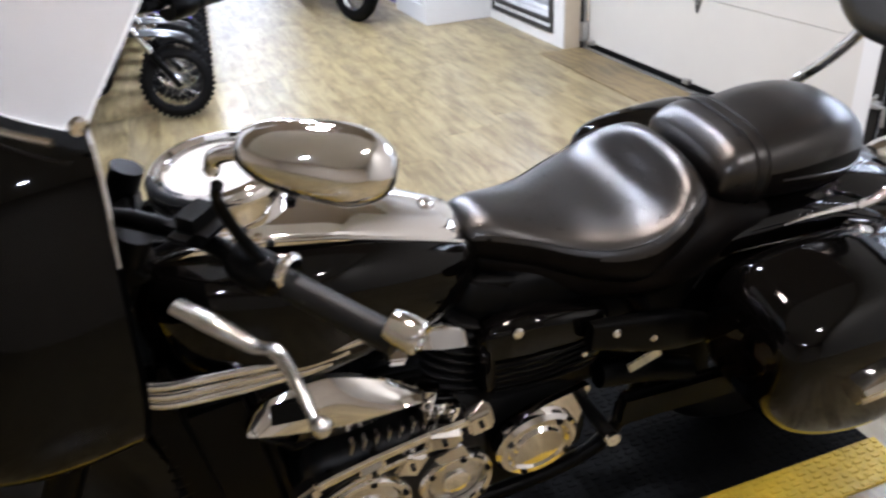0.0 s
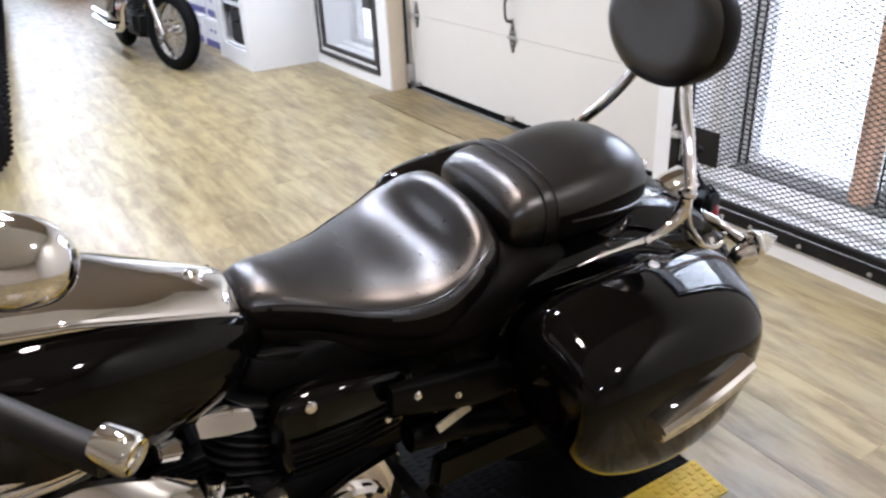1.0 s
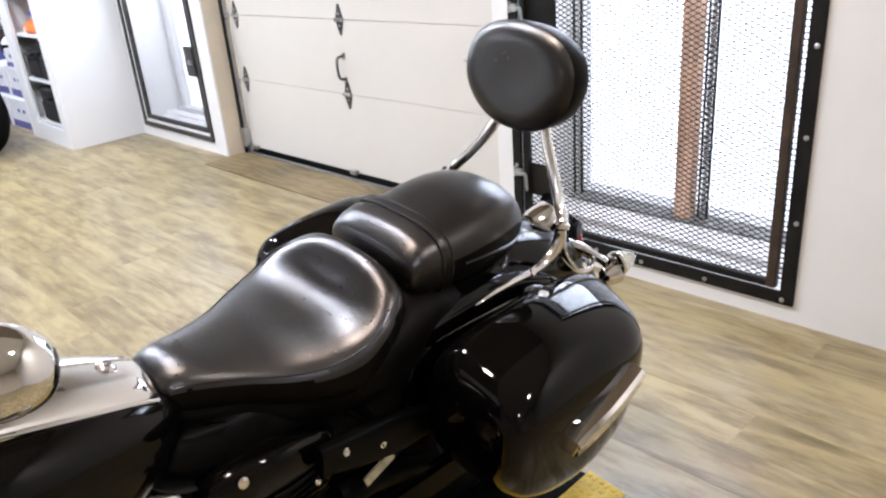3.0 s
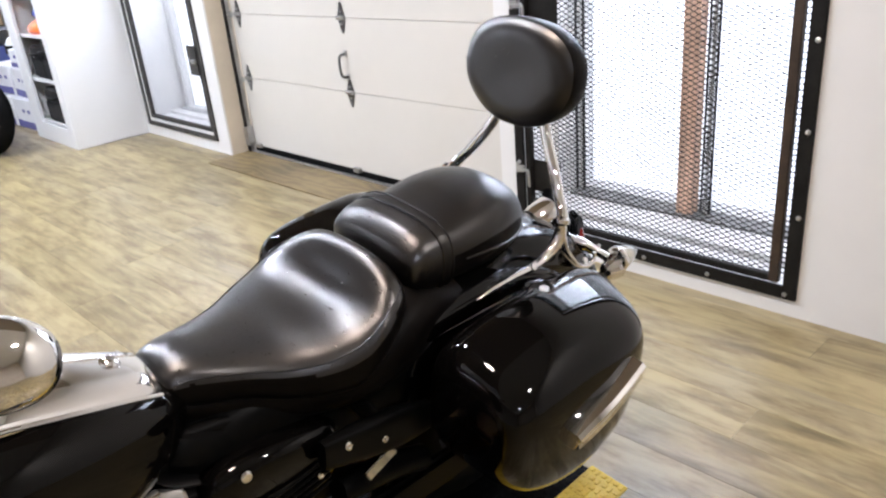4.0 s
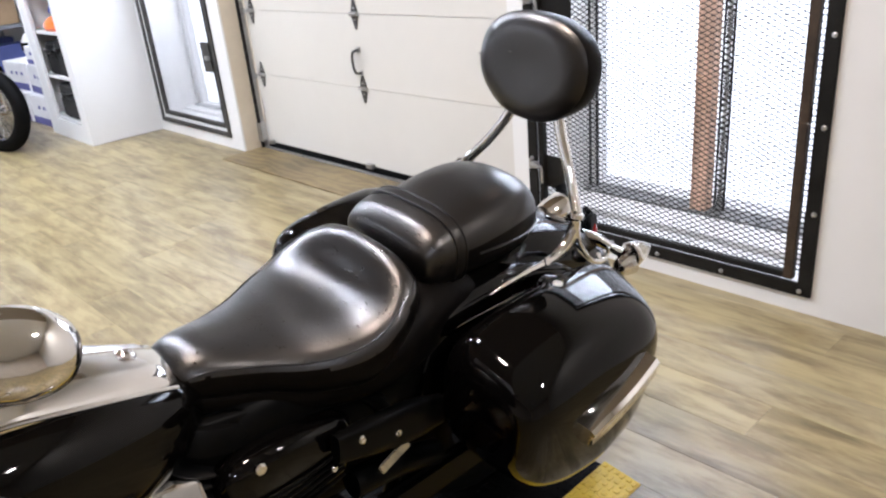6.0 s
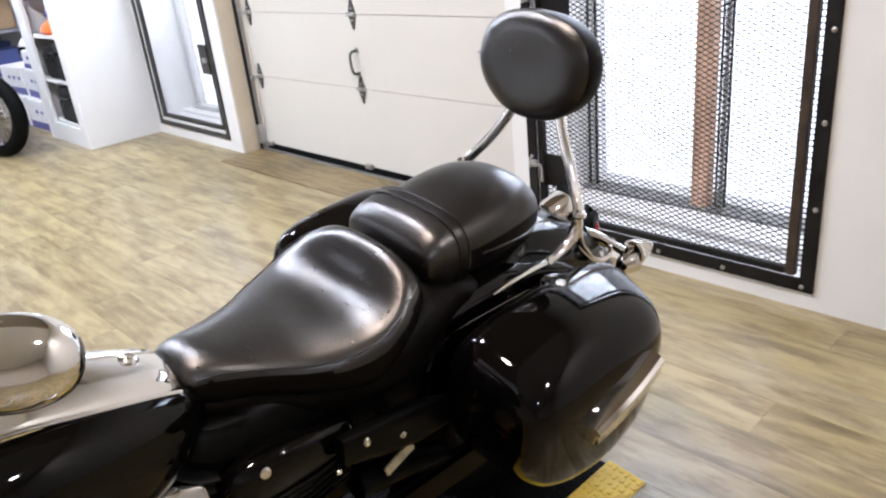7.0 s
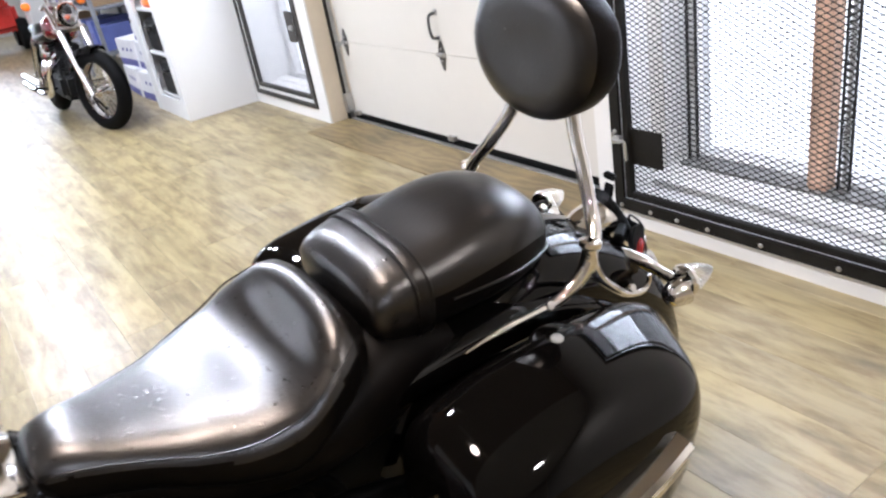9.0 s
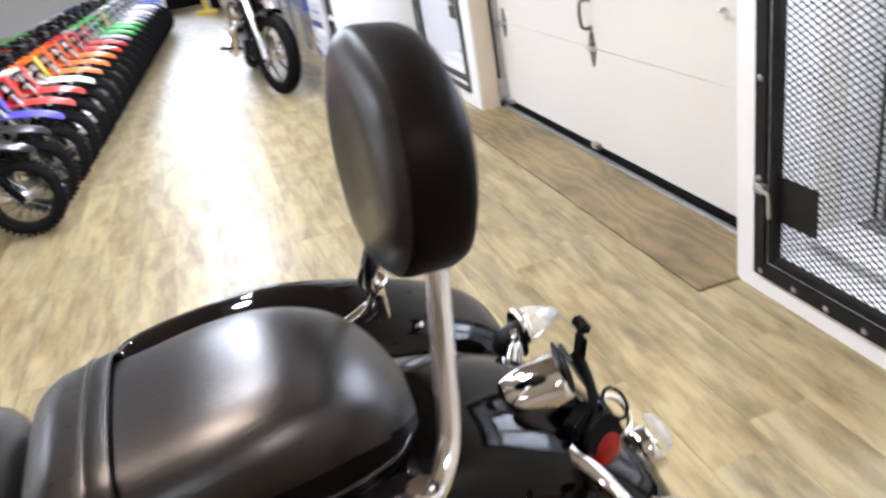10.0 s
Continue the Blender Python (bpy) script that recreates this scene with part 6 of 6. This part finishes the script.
# ---- stacked cartons and loose things beyond the shelves ----
CARD = mat("white_carton", (0.72, 0.72, 0.73), 0.6, vary=0.08, scale=4)
STRIPE = mat("violet_print", (0.10, 0.10, 0.28), 0.6, vary=0.2, scale=6)
for x, y, z, sx, sy, sz, t in ((2.78, 8.06, 0, 0.55, 0.56, 0.27, 2), (2.78, 8.66, 0, 0.55, 0.56, 0.27, -3), (2.80, 8.08, 0.2705, 0.50, 0.54, 0.26, -2), (2.80, 8.70, 0.2705, 0.52, 0.52, 0.26, 4), (2.82, 8.12, 0.531, 0.46, 0.46, 0.16, 3)):
    cb = thing("carton", pose(x, y, z, 0, 0, t), "white printed carton with a violet stripe in a stack", "carton", "stacked cartons")
    part("box", box((sx, sy, sz), (0, 0, sz / 2), bevel=0.006), CARD, cb)
    part("stripe", box((0.004, sy * 0.96, sz * 0.24), (-sx / 2 - 0.001, 0, sz * 0.16)), STRIPE, cb, smooth=False)
    for k in range(3):
        part("print_bar", box((0.004, 0.05, 0.03), (-sx / 2 - 0.001, -sy * 0.3 + k * 0.12, sz * 0.62)), STRIPE, cb, smooth=False)
    part("tape", box((sx * 1.002, 0.05, 0.003), (0, 0, sz + 0.0005)), MELA, cb, smooth=False)
hm = thing("helmet", pose(2.78, 8.62, 0.531, 0, 0, 0), "white and black helmet on the cartons", "helmet")
part("shell", lathe([(0.13 * math.sin(t) + 0.002, 0.125 - 0.135 * math.cos(t)) for t in np.linspace(0.35, math.pi, 14)], pose(0, 0, 0), 26), MELA, hm)
part("visor", grid_loft([[(-(0.134 + d) * math.cos(a), (0.134 + d) * math.sin(a), z) for z in (0.09, 0.165) for _ in (0,)] for a in np.linspace(-1.1, 1.1, 14) for d in (0.0,)], close=False), PLASTIC, hm)
# far end of the aisle: white cabinet, red machine, yellow stand, dark chest
fc = thing("cabinet", pose(2.74, 14.0, 0), "white cabinet at the far end of the aisle", "cabinet")
part("body", box((0.56, 0.5, 1.0), (0, 0, 0.5), bevel=0.01), MELA, fc)
for s in (-1, 1):
    part("door", box((0.27, 0.02, 0.9), (s * 0.138, -0.26, 0.5), bevel=0.004), MELA, fc)
part("carton", box((0.5, 0.35, 0.25), (0, 0, 1.126), bevel=0.006), mat("brown_carton", (0.36, 0.24, 0.14), 0.7, vary=0.15), fc)
rm = thing("red_machine", pose(2.10, 15.7, 0), "red garden machine parked at the far end", "machine")
part("body", box((0.75, 0.9, 0.45), (0, 0, 0.55), bevel=0.08, seg=3), DIRT["red"][0], rm)
part("hood", box((0.5, 0.5, 0.3), (0, -0.35, 0.86), (8, 0, 0), bevel=0.08, seg=3), DIRT["red"][0], rm)
for sx in (-0.38, 0.38):
    for sy in (-0.35, 0.38):
        part("tyre", lathe(((0.12, -0.07), (0.24, -0.08), (0.26, 0), (0.24, 0.08), (0.12, 0.07)), axis_to((sx, sy, 0.26), (1, 0, 0)), 26), KNOB, rm)
part("handle", tube([(-0.25, 0.4, 0.7), (-0.25, 0.75, 1.1), (0.25, 0.75, 1.1), (0.25, 0.4, 0.7)], 0.015, 20, 8), SATIN, rm)
ys = thing("yellow_stand", pose(1.55, 15.2, 0), "yellow steel stand on the floor", "stand")
part("post", tube([(0, 0, 0.06), (0.05, 0, 0.75)], 0.035, 2, 10), PLATE_Y, ys)
part("foot", box((0.35, 0.35, 0.06), (0, 0, 0.03), bevel=0.01), PLATE_Y, ys)
dc = thing("tool_chest", pose(0.95, 17.2, 0), "low black tool chest before the end wall", "chest")
part("body", box((1.1, 0.5, 0.8), (0, 0, 0.42), bevel=0.01), SATIN, dc)
for z in (0.2, 0.42, 0.64):
    part("drawer", box((1.04, 0.02, 0.19), (0, -0.255, z), bevel=0.004), SATIN, dc)
part("base", box((1.0, 0.4, 0.02), (0, 0, 0.01)), MELA, dc, smooth=False)
ds = thing("display_board", pose(0.70, 14.6, 0, 0, 0, 8), "white display board with an orange disc", "sign")
part("board", box((0.5, 0.02, 0.8), (0, 0, 0.5), bevel=0.004), MELA, ds)
part("disc", lathe(((0.09, 0), (0.09, 0.006), (0.0005, 0.006)), axis_to((0.05, -0.011, 0.62), (0, -1, 0)), 24), DIRT["orange"][0], ds)
for s in (-1, 1):
    part("leg", tube([(s * 0.2, 0, 0.1), (s * 0.2, -0.12, 0.0)], 0.012, 2, 8), SATIN, ds)

# steel rack with packed boxes beyond the cartons
rack = thing("storage_rack", pose(2.74, 10.5, 0), "grey steel storage rack along the white wall", "rack")
RACKM = mat("rack_grey", (0.24, 0.25, 0.27), 0.5, metal=0.3, vary=0.2, scale=9)
for sx in (-0.26, 0.26):
    for sy in (-1.2, 0.0, 1.2):
        part("upright", box((0.04, 0.04, 1.9), (sx, sy, 0.95), bevel=0.003), RACKM, rack)
for z in (0.35, 0.80, 1.25, 1.70):
    part("shelf", box((0.50, 2.44, 0.03), (0, 0, z), bevel=0.003), RACKM, rack)
rnd = random.Random(11)
PACK = [(mat("pack_" + w, c, 0.6, vary=0.15, scale=6), w) for w, c in (("grey", (0.22, 0.22, 0.24)), ("white", (0.66, 0.66, 0.68)), ("dark", (0.02, 0.02, 0.022)), ("blue", (0.10, 0.13, 0.36)), ("brown", (0.34, 0.23, 0.13)))]
for z in (0.366, 0.816, 1.266, 1.716):
    y = 9.40
    while y < 11.45:
        w, h = rnd.uniform(0.18, 0.42), rnd.uniform(0.16, 0.32)
        m, word = rnd.choice(PACK)
        pk = thing("storage_box", pose(2.72, y + w / 2, z, 0, 0, rnd.uniform(-4, 4)), f"{word} box packed on the steel rack", "box", "boxes on the rack")
        part("body", box((0.40, w, h), (0, 0, h / 2), bevel=0.008), m, pk)
        part("lid", box((0.408, w + 0.008, h * 0.16), (0, 0, h * 0.93), bevel=0.004), m, pk)
        part("print_bar", box((0.004, w * 0.5, h * 0.22), (-0.201, 0, h * 0.45)), STRIPE if word != "dark" else CARD, pk, smooth=False)
        y += w + rnd.uniform(0.03, 0.16)


# ---- floor boards ----
PW, PL, PT = 0.182, 1.22, 0.012


def board(w, l):
    bm = bmesh.new()
    x, y, b = w / 2 - 0.0003, l / 2 - 0.0003, 0.0007
    lo = [bm.verts.new(p) for p in ((-x, -y, -PT), (x, -y, -PT), (x, y, -PT), (-x, y, -PT))]
    mi = [bm.verts.new(p) for p in ((-x, -y, -b), (x, -y, -b), (x, y, -b), (-x, y, -b))]
    hi = [bm.verts.new(p) for p in ((-x + b, -y + b, 0), (x - b, -y + b, 0), (x - b, y - b, 0), (-x + b, y - b, 0))]
    for a, c in ((lo, mi), (mi, hi)):
        for i in range(4):
            bm.faces.new((a[i], a[(i + 1) % 4], c[(i + 1) % 4], c[i]))
    bm.faces.new(hi)
    return bm


first = part("plank", board(PW, PL), OAK, floor, smooth=False)
shared = first.data
rest_v, rest_f = [], []
rng = random.Random(4)
count = 0
cols = int((3.3 + 4.05) / PW) + 1
for i in range(cols):
    x = 3.30 - PW * (i + 0.5)
    if x < -4.0:
        continue
    start = -4.05 + rng.random() * PL
    for k in range(-1, 20):
        y = start + PL * (k + 0.5)
        if y - PL / 2 > 18.9:
            continue
        near = -0.6 < x < 3.3 and 0.3 < y < 16 and ((x - 1.6) ** 2 + ((y - 3.2) * 0.62) ** 2) < 9.5
        if near and count < 296:
            ob = first if count == 0 else new("plank", shared)
            ob.parent = floor
            ob.location = (x, y, 0)
            count += 1
        else:
            n = len(rest_v)
            for v in shared.vertices:
                rest_v.append((v.co.x + x, v.co.y + y, v.co.z))
            rest_f += [tuple(n + j for j in f.vertices) for f in shared.polygons]
me = bpy.data.meshes.new("planks")
me.from_pydata(rest_v, [], rest_f)
me.materials.append(OAK)
tagged(new("planks", me), kind="stuff").parent = floor

# no part lies deeper than thing > part > sub-part
for ob in list(scene.objects):
    chain = [ob]
    while chain[-1].parent:
        chain.append(chain[-1].parent)
    if len(chain) > 3:
        keep = ob.matrix_local.copy()
        for up in chain[1:-2]:
            keep = up.matrix_local @ keep
        ob.parent = chain[-2]
        ob.matrix_local = keep
